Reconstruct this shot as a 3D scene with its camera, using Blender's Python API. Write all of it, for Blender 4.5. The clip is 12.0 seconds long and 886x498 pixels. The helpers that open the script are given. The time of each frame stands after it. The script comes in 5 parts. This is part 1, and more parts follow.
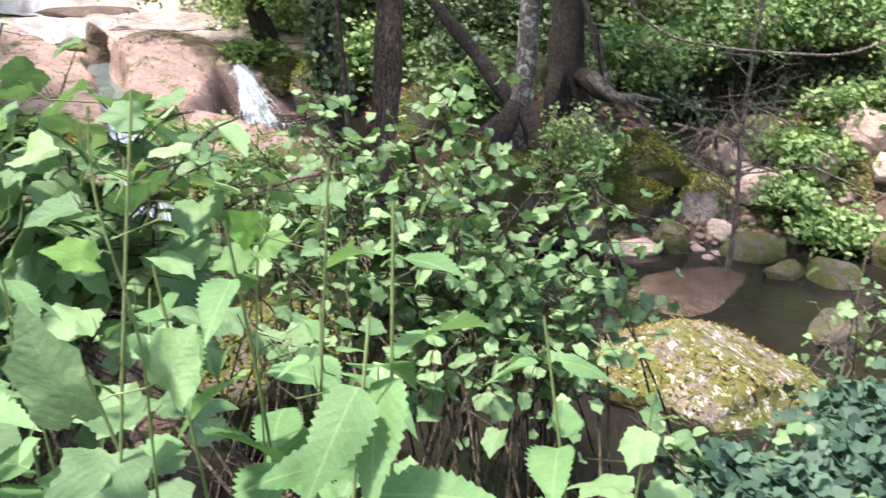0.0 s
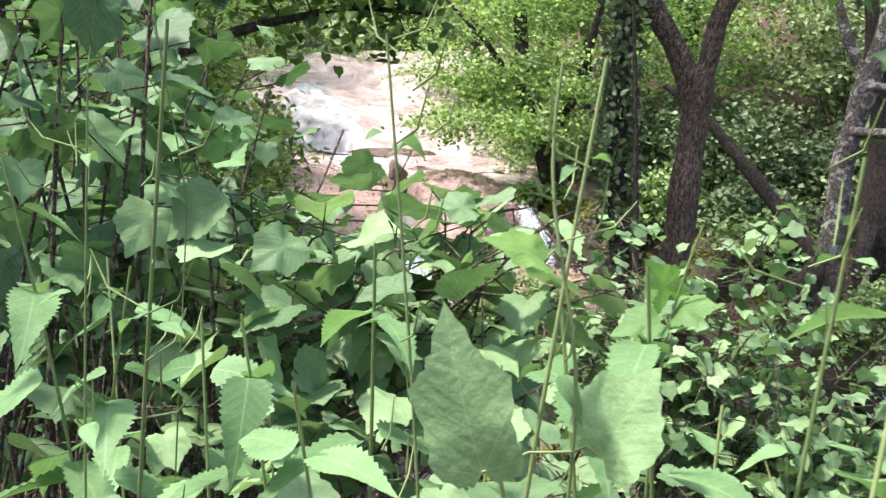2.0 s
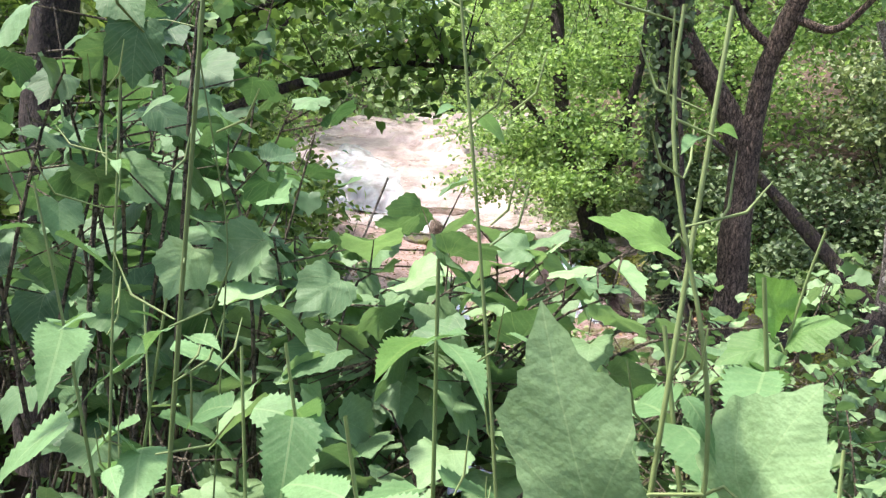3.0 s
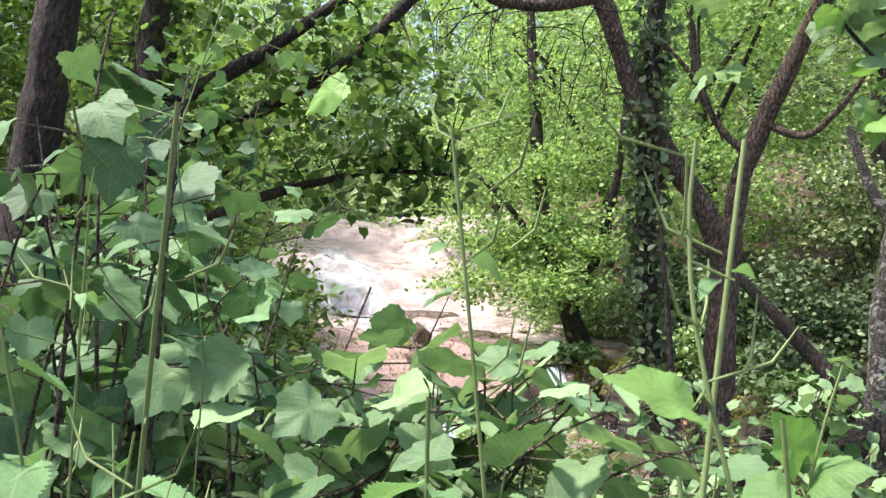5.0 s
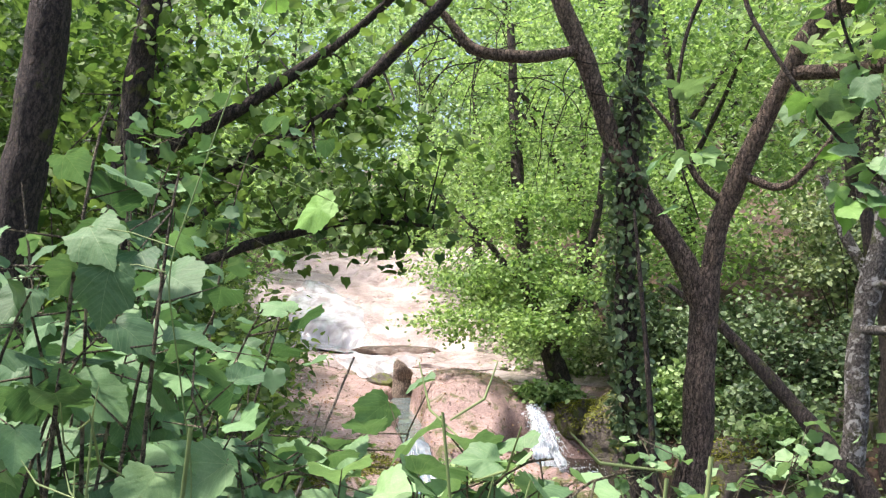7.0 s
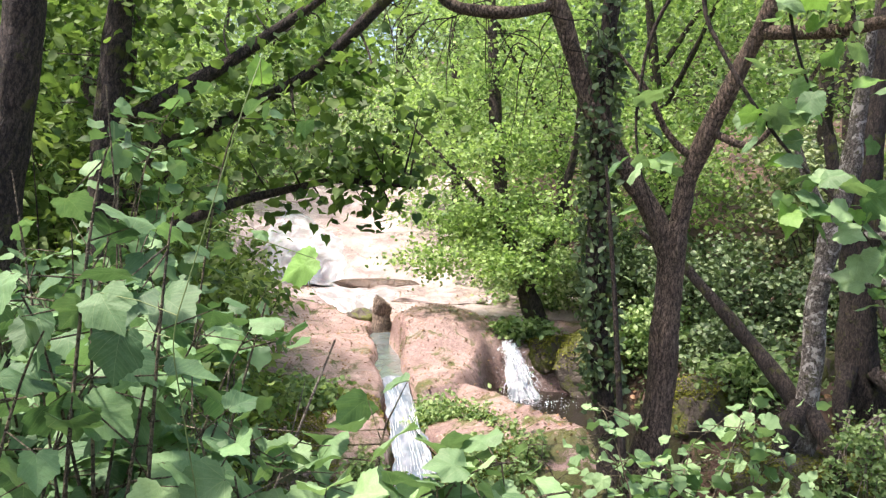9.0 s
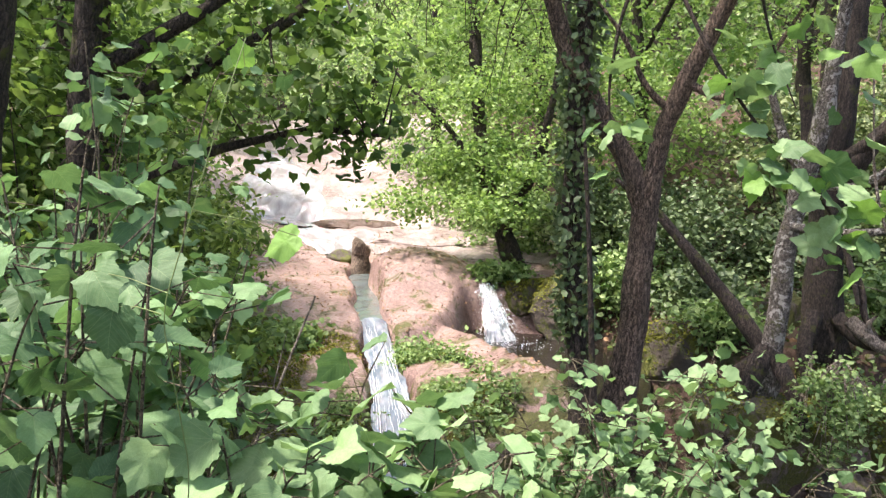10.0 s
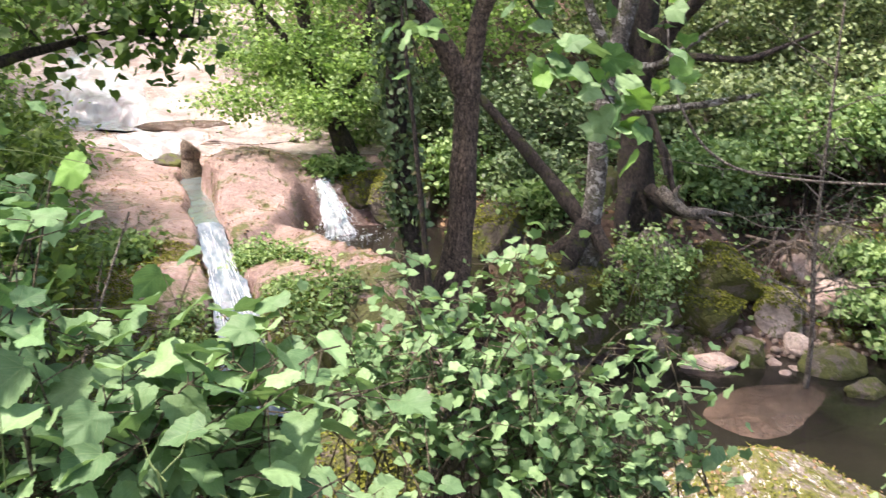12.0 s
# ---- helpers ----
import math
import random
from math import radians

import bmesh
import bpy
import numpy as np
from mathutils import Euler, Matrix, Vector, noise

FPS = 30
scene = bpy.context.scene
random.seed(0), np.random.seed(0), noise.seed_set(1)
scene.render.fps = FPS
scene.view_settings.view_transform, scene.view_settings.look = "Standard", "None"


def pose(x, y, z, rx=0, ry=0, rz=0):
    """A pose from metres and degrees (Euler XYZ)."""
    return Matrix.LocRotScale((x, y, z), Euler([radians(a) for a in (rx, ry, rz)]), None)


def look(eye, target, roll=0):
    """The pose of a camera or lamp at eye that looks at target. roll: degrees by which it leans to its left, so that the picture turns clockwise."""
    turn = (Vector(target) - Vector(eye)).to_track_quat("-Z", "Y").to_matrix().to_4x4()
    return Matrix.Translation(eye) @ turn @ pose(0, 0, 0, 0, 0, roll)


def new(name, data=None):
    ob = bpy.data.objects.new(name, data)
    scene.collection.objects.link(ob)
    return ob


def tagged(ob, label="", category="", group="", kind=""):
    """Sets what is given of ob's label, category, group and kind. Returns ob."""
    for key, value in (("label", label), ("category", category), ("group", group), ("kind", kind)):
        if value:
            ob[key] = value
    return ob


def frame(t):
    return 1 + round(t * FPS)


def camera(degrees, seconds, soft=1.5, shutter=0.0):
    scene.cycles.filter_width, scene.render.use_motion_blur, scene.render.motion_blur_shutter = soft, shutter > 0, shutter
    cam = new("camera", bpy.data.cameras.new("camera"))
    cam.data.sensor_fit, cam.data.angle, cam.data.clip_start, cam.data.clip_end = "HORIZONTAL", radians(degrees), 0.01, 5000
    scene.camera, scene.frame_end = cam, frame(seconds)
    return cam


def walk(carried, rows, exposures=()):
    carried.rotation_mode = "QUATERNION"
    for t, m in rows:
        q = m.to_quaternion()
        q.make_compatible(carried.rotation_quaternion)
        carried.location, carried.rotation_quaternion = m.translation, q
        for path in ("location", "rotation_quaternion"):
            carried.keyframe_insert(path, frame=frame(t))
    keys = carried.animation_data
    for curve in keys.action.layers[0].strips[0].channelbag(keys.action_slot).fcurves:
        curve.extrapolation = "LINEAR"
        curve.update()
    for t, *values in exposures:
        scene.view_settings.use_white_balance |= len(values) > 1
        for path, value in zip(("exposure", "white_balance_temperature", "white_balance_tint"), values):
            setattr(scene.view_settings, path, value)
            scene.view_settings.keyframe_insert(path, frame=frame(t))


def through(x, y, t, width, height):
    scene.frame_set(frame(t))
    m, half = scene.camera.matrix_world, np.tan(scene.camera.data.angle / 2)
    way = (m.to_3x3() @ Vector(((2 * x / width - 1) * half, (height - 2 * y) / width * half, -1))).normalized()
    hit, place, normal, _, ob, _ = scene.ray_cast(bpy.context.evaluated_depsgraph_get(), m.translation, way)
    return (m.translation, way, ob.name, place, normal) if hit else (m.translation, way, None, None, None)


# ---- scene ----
# ---- camera and walk ----
cam = camera(56.2, 12.0, soft=1.25, shutter=0.3)
ROWS = [  # seconds, x, y, z, turns about x, y, z
    (0, 0.004, -0.011, 1.591, 70.20, -0.21, 0.02),
    (0.5, -0.037, -0.003, 1.584, 72.88, -0.92, 5.90),
    (1, -0.079, 0.023, 1.561, 75.62, -1.28, 11.13),
    (1.5, -0.130, 0.062, 1.513, 78.16, -1.56, 15.41),
    (2, -0.170, 0.118, 1.452, 80.35, -1.52, 18.56),
    (2.5, -0.199, 0.161, 1.408, 82.51, -1.26, 20.71),
    (4.5, -0.254, 0.239, 1.395, 89.80, -0.27, 20.54),
    (5, -0.242, 0.231, 1.422, 91.53, -0.32, 19.99),
    (5.5, -0.229, 0.220, 1.448, 92.71, -0.44, 19.50),
    (6, -0.234, 0.223, 1.477, 93.52, -0.50, 19.22),
    (6.5, -0.240, 0.222, 1.521, 93.71, -0.52, 18.97),
    (7, -0.235, 0.190, 1.566, 93.39, -0.50, 18.66),
    (9, -0.165, 0.027, 1.801, 87.92, -0.53, 17.25),
    (9.5, -0.149, -0.006, 1.839, 85.79, -0.85, 16.67),
    (10, -0.135, -0.050, 1.886, 83.60, -1.07, 15.85),
    (10.5, -0.124, -0.087, 1.917, 81.48, -0.99, 14.55),
    (11, -0.101, -0.121, 1.932, 79.68, -0.58, 12.54),
    (11.5, -0.058, -0.140, 1.939, 77.81, 0.24, 9.43),
    (12, -0.006, -0.131, 1.940, 75.96, 1.29, 4.73),
]
walk(cam, [(t, pose(*row)) for t, *row in ROWS], [(0.0, 2.32, 6350, 18), (2.5, 2.3, 6350, 18), (5.5, 2.25, 6400, 18), (7.0, 2.22, 6450, 18), (9.5, 2.32, 6750, 20), (12.0, 2.32, 6750, 20)])

# ---- world and light ----
SUN_ELEV, SUN_AZ = 67.0, -118.0         # the sun stands to the left of the stream
world = bpy.data.worlds.new("world")
scene.world = world
world.use_nodes = True
wn = world.node_tree.nodes
sky = wn.new("ShaderNodeTexSky")
sky.sky_type, sky.sun_disc = "NISHITA", False
sky.sun_elevation, sky.sun_rotation = radians(SUN_ELEV), radians(SUN_AZ)
sky.dust_density = 3.0
wn["Background"].inputs["Strength"].default_value = 0.08
world.node_tree.links.new(sky.outputs[0], wn["Background"].inputs["Color"])
sun = new("sun", bpy.data.lights.new("sun", "SUN"))
sun.data.energy, sun.data.angle, sun.data.color = 2.0, radians(4.0), (1.0, 0.95, 0.86)
sd = Vector((math.sin(radians(SUN_AZ)) * math.cos(radians(SUN_ELEV)), math.cos(radians(SUN_AZ)) * math.cos(radians(SUN_ELEV)), math.sin(radians(SUN_ELEV))))
sun.matrix_world = look(sd * 40, (0, 0, 0))


# ---- materials ----
def material(name):
    m = bpy.data.materials.new(name)
    m.use_nodes = True
    nt = m.node_tree
    return m, nt.nodes, nt.links, nt.nodes["Principled BSDF"]


def noise_of(n, l, scale, detail=6.0, rough=0.6, dist=0.0, stretch=None):
    tc = n.new("ShaderNodeTexCoord")
    src = tc.outputs["Object"]
    if stretch:
        mp = n.new("ShaderNodeMapping")
        mp.inputs["Scale"].default_value = stretch
        l.new(src, mp.inputs["Vector"])
        src = mp.outputs["Vector"]
    t = n.new("ShaderNodeTexNoise")
    t.inputs["Scale"].default_value, t.inputs["Detail"].default_value = scale, detail
    t.inputs["Roughness"].default_value, t.inputs["Distortion"].default_value = rough, dist
    l.new(src, t.inputs["Vector"])
    return t.outputs["Fac"]


def ramp(n, l, fac, stops):
    r = n.new("ShaderNodeValToRGB")
    e = r.color_ramp.elements
    while len(e) < len(stops):
        e.new(0.5)
    for k, (p, c) in zip(e, stops):
        k.position, k.color = p, (*c, 1) if len(c) == 3 else c
    l.new(fac, r.inputs["Fac"])
    return r.outputs["Color"]


def mix(n, l, fac, a, b, how="MIX"):
    m = n.new("ShaderNodeMix")
    m.data_type, m.blend_type = "RGBA", how
    for sock, v in ((m.inputs[0], fac), (m.inputs[6], a), (m.inputs[7], b)):
        if isinstance(v, (int, float)):
            sock.default_value = v
        elif isinstance(v, tuple):
            sock.default_value = (*v, 1)
        else:
            l.new(v, sock)
    return m.outputs[2]


def bump(n, l, bsdf, height, strength, distance=0.02):
    b = n.new("ShaderNodeBump")
    b.inputs["Strength"].default_value, b.inputs["Distance"].default_value = strength, distance
    l.new(height, b.inputs["Height"])
    l.new(b.outputs["Normal"], bsdf.inputs["Normal"])


def rock_material(name, dark, light, moss=0.5, mosscol=((0.05, 0.06, 0.012), (0.17, 0.19, 0.035)), rough=0.75, lichen=0.0, wet=0.0, cracks=0.35, grade=None, speck=0.0):
    """Stone in two tones with moss patches; moss: how much of it is covered, 0 to 1."""
    m, n, l, b = material(name)
    big = noise_of(n, l, 1.7, 8, 0.65, 0.4)
    fine = noise_of(n, l, 26, 8, 0.7)
    col = ramp(n, l, big, [(0.32, dark), (0.62, light)])
    col = mix(n, l, 0.55, col, ramp(n, l, fine, [(0.34, (0.45, 0.42, 0.4)), (0.62, (1.2, 1.17, 1.15))]), "MULTIPLY")
    if speck:                          # grains and pits
        grain = ramp(n, l, noise_of(n, l, 75, 3, 0.9), [(0.38, (0.35, 0.33, 0.32)), (0.47, (1, 1, 1)), (0.6, (1, 1, 1)), (0.66, (1.5, 1.5, 1.5))])
        col = mix(n, l, speck, col, grain, "MULTIPLY")
    if moss:
        mn = noise_of(n, l, 3.4, 12, 0.78, 0.5)
        if grade:                      # more moss down the wet foot of the slope
            tg, sp, mr, ad = n.new("ShaderNodeTexCoord"), n.new("ShaderNodeSeparateXYZ"), n.new("ShaderNodeMapRange"), n.new("ShaderNodeMath")
            l.new(tg.outputs["Object"], sp.inputs[0])
            l.new(sp.outputs["Y"], mr.inputs["Value"])
            for key, val in zip(("From Min", "From Max", "To Min", "To Max"), grade):
                mr.inputs[key].default_value = val
            l.new(mr.outputs["Result"], ad.inputs[0])
            l.new(mn, ad.inputs[1])
            mn = ad.outputs[0]
        mf = ramp(n, l, mn, [(0.62 - 0.3 * moss, (0, 0, 0)), (0.67 - 0.3 * moss, (1, 1, 1))])
        mc = ramp(n, l, noise_of(n, l, 60, 5, 0.8), [(0.3, mosscol[0]), (0.7, mosscol[1])])
        col = mix(n, l, mf, col, mc)
    if lichen:
        lf = ramp(n, l, noise_of(n, l, 13, 9, 0.75, 0.3), [(0.6 - 0.1 * lichen, (0, 0, 0)), (0.63 - 0.1 * lichen, (1, 1, 1))])
        col = mix(n, l, lf, col, (0.62, 0.58, 0.52))
    l.new(col, b.inputs["Base Color"])
    b.inputs["Roughness"].default_value = rough
    if wet:
        l.new(ramp(n, l, noise_of(n, l, 1.3, 5), [(0.35, (0.12,) * 3), (0.65, (rough,) * 3)]), b.inputs["Roughness"])
    crack = n.new("ShaderNodeTexVoronoi")
    crack.feature = "DISTANCE_TO_EDGE"
    crack.inputs["Scale"].default_value = 7.0
    tc = n.new("ShaderNodeTexCoord")
    wob = n.new("ShaderNodeMix")
    wob.data_type, wob.blend_type, wob.inputs[0].default_value = "RGBA", "ADD", 0.35
    l.new(tc.outputs["Object"], wob.inputs[6])
    l.new(noise_of(n, l, 3.0, 6), wob.inputs[7])
    l.new(wob.outputs[2], crack.inputs["Vector"])
    edge = ramp(n, l, crack.outputs["Distance"], [(0.0, (0, 0, 0)), (0.05, (1, 1, 1))])
    bump(n, l, b, mix(n, l, cracks, mix(n, l, 0.5, fine, big), edge, "MULTIPLY"), 1.0, 0.05)
    return m


def leaf_material(name, low, high, through, gloss=0.45, spots=True, veins=False, palmate=False):
    """Leaf blade: colour varies leaf by leaf, light passes through it."""
    m, n, l, b = material(name)
    geo, obi = n.new("ShaderNodeNewGeometry"), n.new("ShaderNodeObjectInfo")
    add = n.new("ShaderNodeMath")
    add.operation = "ADD"
    l.new(geo.outputs["Random Per Island"], add.inputs[0])
    l.new(obi.outputs["Random"], add.inputs[1])
    frac = n.new("ShaderNodeMath")
    frac.operation = "FRACT"
    l.new(add.outputs[0], frac.inputs[0])
    col = ramp(n, l, frac.outputs[0], [(0.0, low), (0.75, high), (0.97, tuple(1.25 * c for c in high))])
    if spots:
        col = mix(n, l, 0.5, col, ramp(n, l, noise_of(n, l, 45, 4), [(0.3, (0.65, 0.7, 0.6)), (0.7, (1.1, 1.1, 1.1))]), "MULTIPLY")
    if veins:
        tc, sep = n.new("ShaderNodeTexCoord"), n.new("ShaderNodeSeparateXYZ")
        l.new(tc.outputs["Object"], sep.inputs[0])

        def maths(op, p, q=None):
            k = n.new("ShaderNodeMath")
            k.operation = op
            for sock, val in zip(k.inputs, (p, q)):
                if isinstance(val, (int, float)):
                    sock.default_value = val
                elif val is not None:
                    l.new(val, sock)
            return k.outputs[0]

        ax = maths("ABSOLUTE", sep.outputs["X"])
        ph = maths("MULTIPLY", maths("SUBTRACT", sep.outputs["Y"], maths("MULTIPLY", ax, 0.9)), 27.0)
        rib = maths("POWER", maths("ABSOLUTE", maths("COSINE", ph)), 14.0)
        mid = maths("LESS_THAN", ax, 0.012)
        if palmate:                    # main veins fanning out from the stalk
            ang = maths("ARCTAN2", ax, maths("ADD", sep.outputs["Y"], 0.02))
            off = maths("ABSOLUTE", maths("SUBTRACT", maths("FRACT", maths("ADD", maths("MULTIPLY", ang, 1.65), 0.5)), 0.5))
            far = maths("SQRT", maths("ADD", maths("MULTIPLY", ax, ax), maths("MULTIPLY", sep.outputs["Y"], sep.outputs["Y"])))
            mid = maths("LESS_THAN", maths("MULTIPLY", off, far), 0.0065)
        vein = maths("MAXIMUM", maths("MULTIPLY", rib, 0.3), mid)
        quilt = noise_of(n, l, 15, 3, 0.5)
        col = mix(n, l, 0.7, col, ramp(n, l, noise_of(n, l, 2.6, 5, 0.6), [(0.3, (0.62, 0.68, 0.6)), (0.7, (1.15, 1.15, 1.2))]), "MULTIPLY")
        holes = ramp(n, l, noise_of(n, l, 9, 6, 0.7), [(0.68, (0, 0, 0)), (0.72, (1, 1, 1))])
        col = mix(n, l, mix(n, l, 0.5, (0, 0, 0), holes), col, (0.2, 0.17, 0.07))
        col = mix(n, l, maths("MULTIPLY", vein, 0.34), col, mix(n, l, 0.5, col, (0.5, 0.6, 0.3)))
        bump(n, l, b, maths("SUBTRACT", maths("ADD", maths("MULTIPLY", maths("ABSOLUTE", maths("COSINE", ph)), 0.3), maths("MULTIPLY", quilt, 2.0)), maths("MULTIPLY", mid, 1.2)), 0.22, 0.003)
    l.new(col, b.inputs["Base Color"])
    b.inputs["Roughness"].default_value = gloss + 0.12
    b.inputs["Specular IOR Level"].default_value = 0.3
    tr = n.new("ShaderNodeBsdfTranslucent")
    l.new(mix(n, l, 1.0, col, (1.2, 1.28, 0.82), "MULTIPLY"), tr.inputs["Color"])
    ms = n.new("ShaderNodeMixShader")
    ms.inputs[0].default_value = 0.82 * through
    l.new(b.outputs[0], ms.inputs[1])
    l.new(tr.outputs[0], ms.inputs[2])
    l.new(ms.outputs[0], n["Material Output"].inputs["Surface"])
    return m


def bark_material(name, dark, light, moss=0.0, stretch=(1, 1, 0.35), lichen=False):
    m, n, l, b = material(name)
    f = noise_of(n, l, 55, 8, 0.8, 0.6, stretch)
    vo = n.new("ShaderNodeTexVoronoi")
    vo.feature = "DISTANCE_TO_EDGE"
    vo.inputs["Scale"].default_value = 38.0
    tc, mp = n.new("ShaderNodeTexCoord"), n.new("ShaderNodeMapping")
    mp.inputs["Scale"].default_value = stretch
    l.new(tc.outputs["Object"], mp.inputs["Vector"])
    wob = n.new("ShaderNodeMix")
    wob.data_type, wob.blend_type, wob.inputs[0].default_value = "RGBA", "ADD", 0.12
    l.new(mp.outputs["Vector"], wob.inputs[6])
    l.new(noise_of(n, l, 20, 4), wob.inputs[7])
    l.new(wob.outputs[2], vo.inputs["Vector"])
    plate = ramp(n, l, vo.outputs["Distance"], [(0.0, (0.18,) * 3), (0.16, (1, 1, 1))])
    col = mix(n, l, 0.85, ramp(n, l, f, [(0.4, dark), (0.6, light)]), plate, "MULTIPLY")
    col = mix(n, l, 0.6, col, ramp(n, l, noise_of(n, l, 4, 5), [(0.3, (0.5, 0.5, 0.5)), (0.7, (1.2, 1.2, 1.2))]), "MULTIPLY")
    if moss:
        mf = ramp(n, l, noise_of(n, l, 6, 8, 0.7), [(0.66 - 0.3 * moss, (0, 0, 0)), (0.76 - 0.3 * moss, (1, 1, 1))])
        col = mix(n, l, mf, col, (0.09, 0.1, 0.02))
    if lichen:
        col = mix(n, l, ramp(n, l, noise_of(n, l, 11, 8, 0.7, 0.4), [(0.53, (0, 0, 0)), (0.57, (1, 1, 1))]), col, (0.55, 0.53, 0.49))
    l.new(col, b.inputs["Base Color"])
    b.inputs["Roughness"].default_value = 0.9
    bump(n, l, b, mix(n, l, 0.6, f, plate), 1.0, 0.05)
    return m


# bleached stone, made paler still: the terrace's sunlit look is put into its colour
TERRACE = rock_material("bleached_sunlit_travertine", (0.2, 0.145, 0.13), (0.48, 0.41, 0.39), 0.1, wet=1.0, cracks=0.05, speck=0.4)
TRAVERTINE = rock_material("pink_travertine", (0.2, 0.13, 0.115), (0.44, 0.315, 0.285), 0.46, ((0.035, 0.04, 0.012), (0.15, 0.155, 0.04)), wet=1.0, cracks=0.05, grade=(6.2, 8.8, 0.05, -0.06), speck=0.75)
BLOCK = rock_material("white_block_stone", (0.42, 0.32, 0.27), (0.8, 0.68, 0.6), 0.36, ((0.06, 0.08, 0.015), (0.22, 0.25, 0.05)))
MOSSY = rock_material("mossy_stone", (0.07, 0.058, 0.047), (0.26, 0.21, 0.17), 0.6, ((0.03, 0.035, 0.008), (0.14, 0.15, 0.03)), speck=0.6)
SHORE = rock_material("shore_stone", (0.09, 0.068, 0.055), (0.42, 0.33, 0.28), 0.35, speck=0.5)
LICHEN = rock_material("lichen_boulder_stone", (0.16, 0.13, 0.1), (0.36, 0.3, 0.25), 0.55, ((0.05, 0.06, 0.012), (0.22, 0.215, 0.04)), lichen=0.45, speck=0.5)
PALE = rock_material("pale_stone", (0.34, 0.235, 0.19), (0.72, 0.57, 0.49), 0.22)
WET = rock_material("wet_brown_stone", (0.05, 0.035, 0.025), (0.16, 0.11, 0.08), 0.0, rough=0.3, wet=1.0)
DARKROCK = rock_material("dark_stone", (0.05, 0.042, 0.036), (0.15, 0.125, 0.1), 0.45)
SOIL = rock_material("leaf_litter_soil", (0.04, 0.028, 0.02), (0.16, 0.1, 0.075), 0.3, ((0.03, 0.035, 0.01), (0.08, 0.09, 0.025)), 0.95)
BARK = bark_material("brown_bark", (0.08, 0.055, 0.04), (0.42, 0.3, 0.22))
BARK_PALE = bark_material("pale_lichen_bark", (0.07, 0.055, 0.045), (0.42, 0.38, 0.33), 0.4, (1, 1, 0.7), True)
BARK_DARK = bark_material("dark_bark", (0.03, 0.022, 0.017), (0.14, 0.105, 0.085), 0.35)
TWIG = bark_material("grey_twig", (0.2, 0.165, 0.13), (0.5, 0.43, 0.36))
DRY_WOOD = bark_material("dry_wood", (0.26, 0.19, 0.14), (0.58, 0.46, 0.36))
HAZEL_ROD = bark_material("hazel_rod_bark", (0.12, 0.095, 0.06), (0.32, 0.27, 0.17))
TWIG_DARK = bark_material("dark_twig", (0.03, 0.02, 0.015), (0.12, 0.085, 0.065))
STEM = leaf_material("green_stem", (0.14, 0.2, 0.07), (0.26, 0.33, 0.13), 0.1)
NETTLE = leaf_material("nettle_leaf", (0.11, 0.22, 0.085), (0.2, 0.35, 0.15), 0.36, veins=True)
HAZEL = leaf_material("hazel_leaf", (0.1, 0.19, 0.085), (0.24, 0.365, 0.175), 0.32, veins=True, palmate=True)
# darker copy of hazel_leaf: the thicket's shade is put into its colour
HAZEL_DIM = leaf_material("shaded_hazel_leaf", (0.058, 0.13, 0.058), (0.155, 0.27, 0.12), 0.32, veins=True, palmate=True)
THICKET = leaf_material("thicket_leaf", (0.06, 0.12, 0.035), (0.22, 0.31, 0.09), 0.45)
# yellower copy of hazel_leaf: light shining through the blade is put into its colour
HAZEL_LIT = leaf_material("backlit_hazel_leaf", (0.1, 0.2, 0.085), (0.2, 0.36, 0.09), 0.45, veins=True, palmate=True)
BEECH = leaf_material("dark_tree_leaf", (0.045, 0.1, 0.028), (0.16, 0.25, 0.07), 0.5)
ALDER = leaf_material("fresh_tree_leaf", (0.085, 0.17, 0.05), (0.31, 0.44, 0.16), 0.52, spots=False)
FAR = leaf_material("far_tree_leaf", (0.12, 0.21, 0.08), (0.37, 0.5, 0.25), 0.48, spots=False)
BUSH = leaf_material("glossy_bush_leaf", (0.06, 0.11, 0.05), (0.29, 0.35, 0.17), 0.3, 0.3, spots=False)
HERB_DARK = leaf_material("dark_herb_leaf", (0.03, 0.065, 0.045), (0.09, 0.155, 0.1), 0.25)
IVY = leaf_material("ivy_leaf", (0.05, 0.09, 0.04), (0.18, 0.25, 0.12), 0.22, 0.3, spots=False)
FERN = leaf_material("low_herb_leaf", (0.08, 0.16, 0.05), (0.29, 0.4, 0.17), 0.4, spots=False)
MOSS_TUFT = leaf_material("moss_tuft", (0.06, 0.07, 0.01), (0.22, 0.23, 0.04), 0.2, 0.9, spots=False)
LITTER = leaf_material("dead_leaf", (0.1, 0.06, 0.035), (0.3, 0.19, 0.11), 0.15, 0.8, spots=False)


def water_material(name, colour, rough, wave, strength):
    m, n, l, b = material(name)
    l.new(ramp(n, l, noise_of(n, l, 1.1, 4), [(0.3, tuple(0.6 * c for c in colour)), (0.7, colour)]), b.inputs["Base Color"])
    b.inputs["Roughness"].default_value, b.inputs["IOR"].default_value = rough, 1.33
    b.inputs["Transmission Weight"].default_value = 0.35
    bump(n, l, b, noise_of(n, l, wave, 4, 0.55, 0.8), strength, 0.02)
    return m


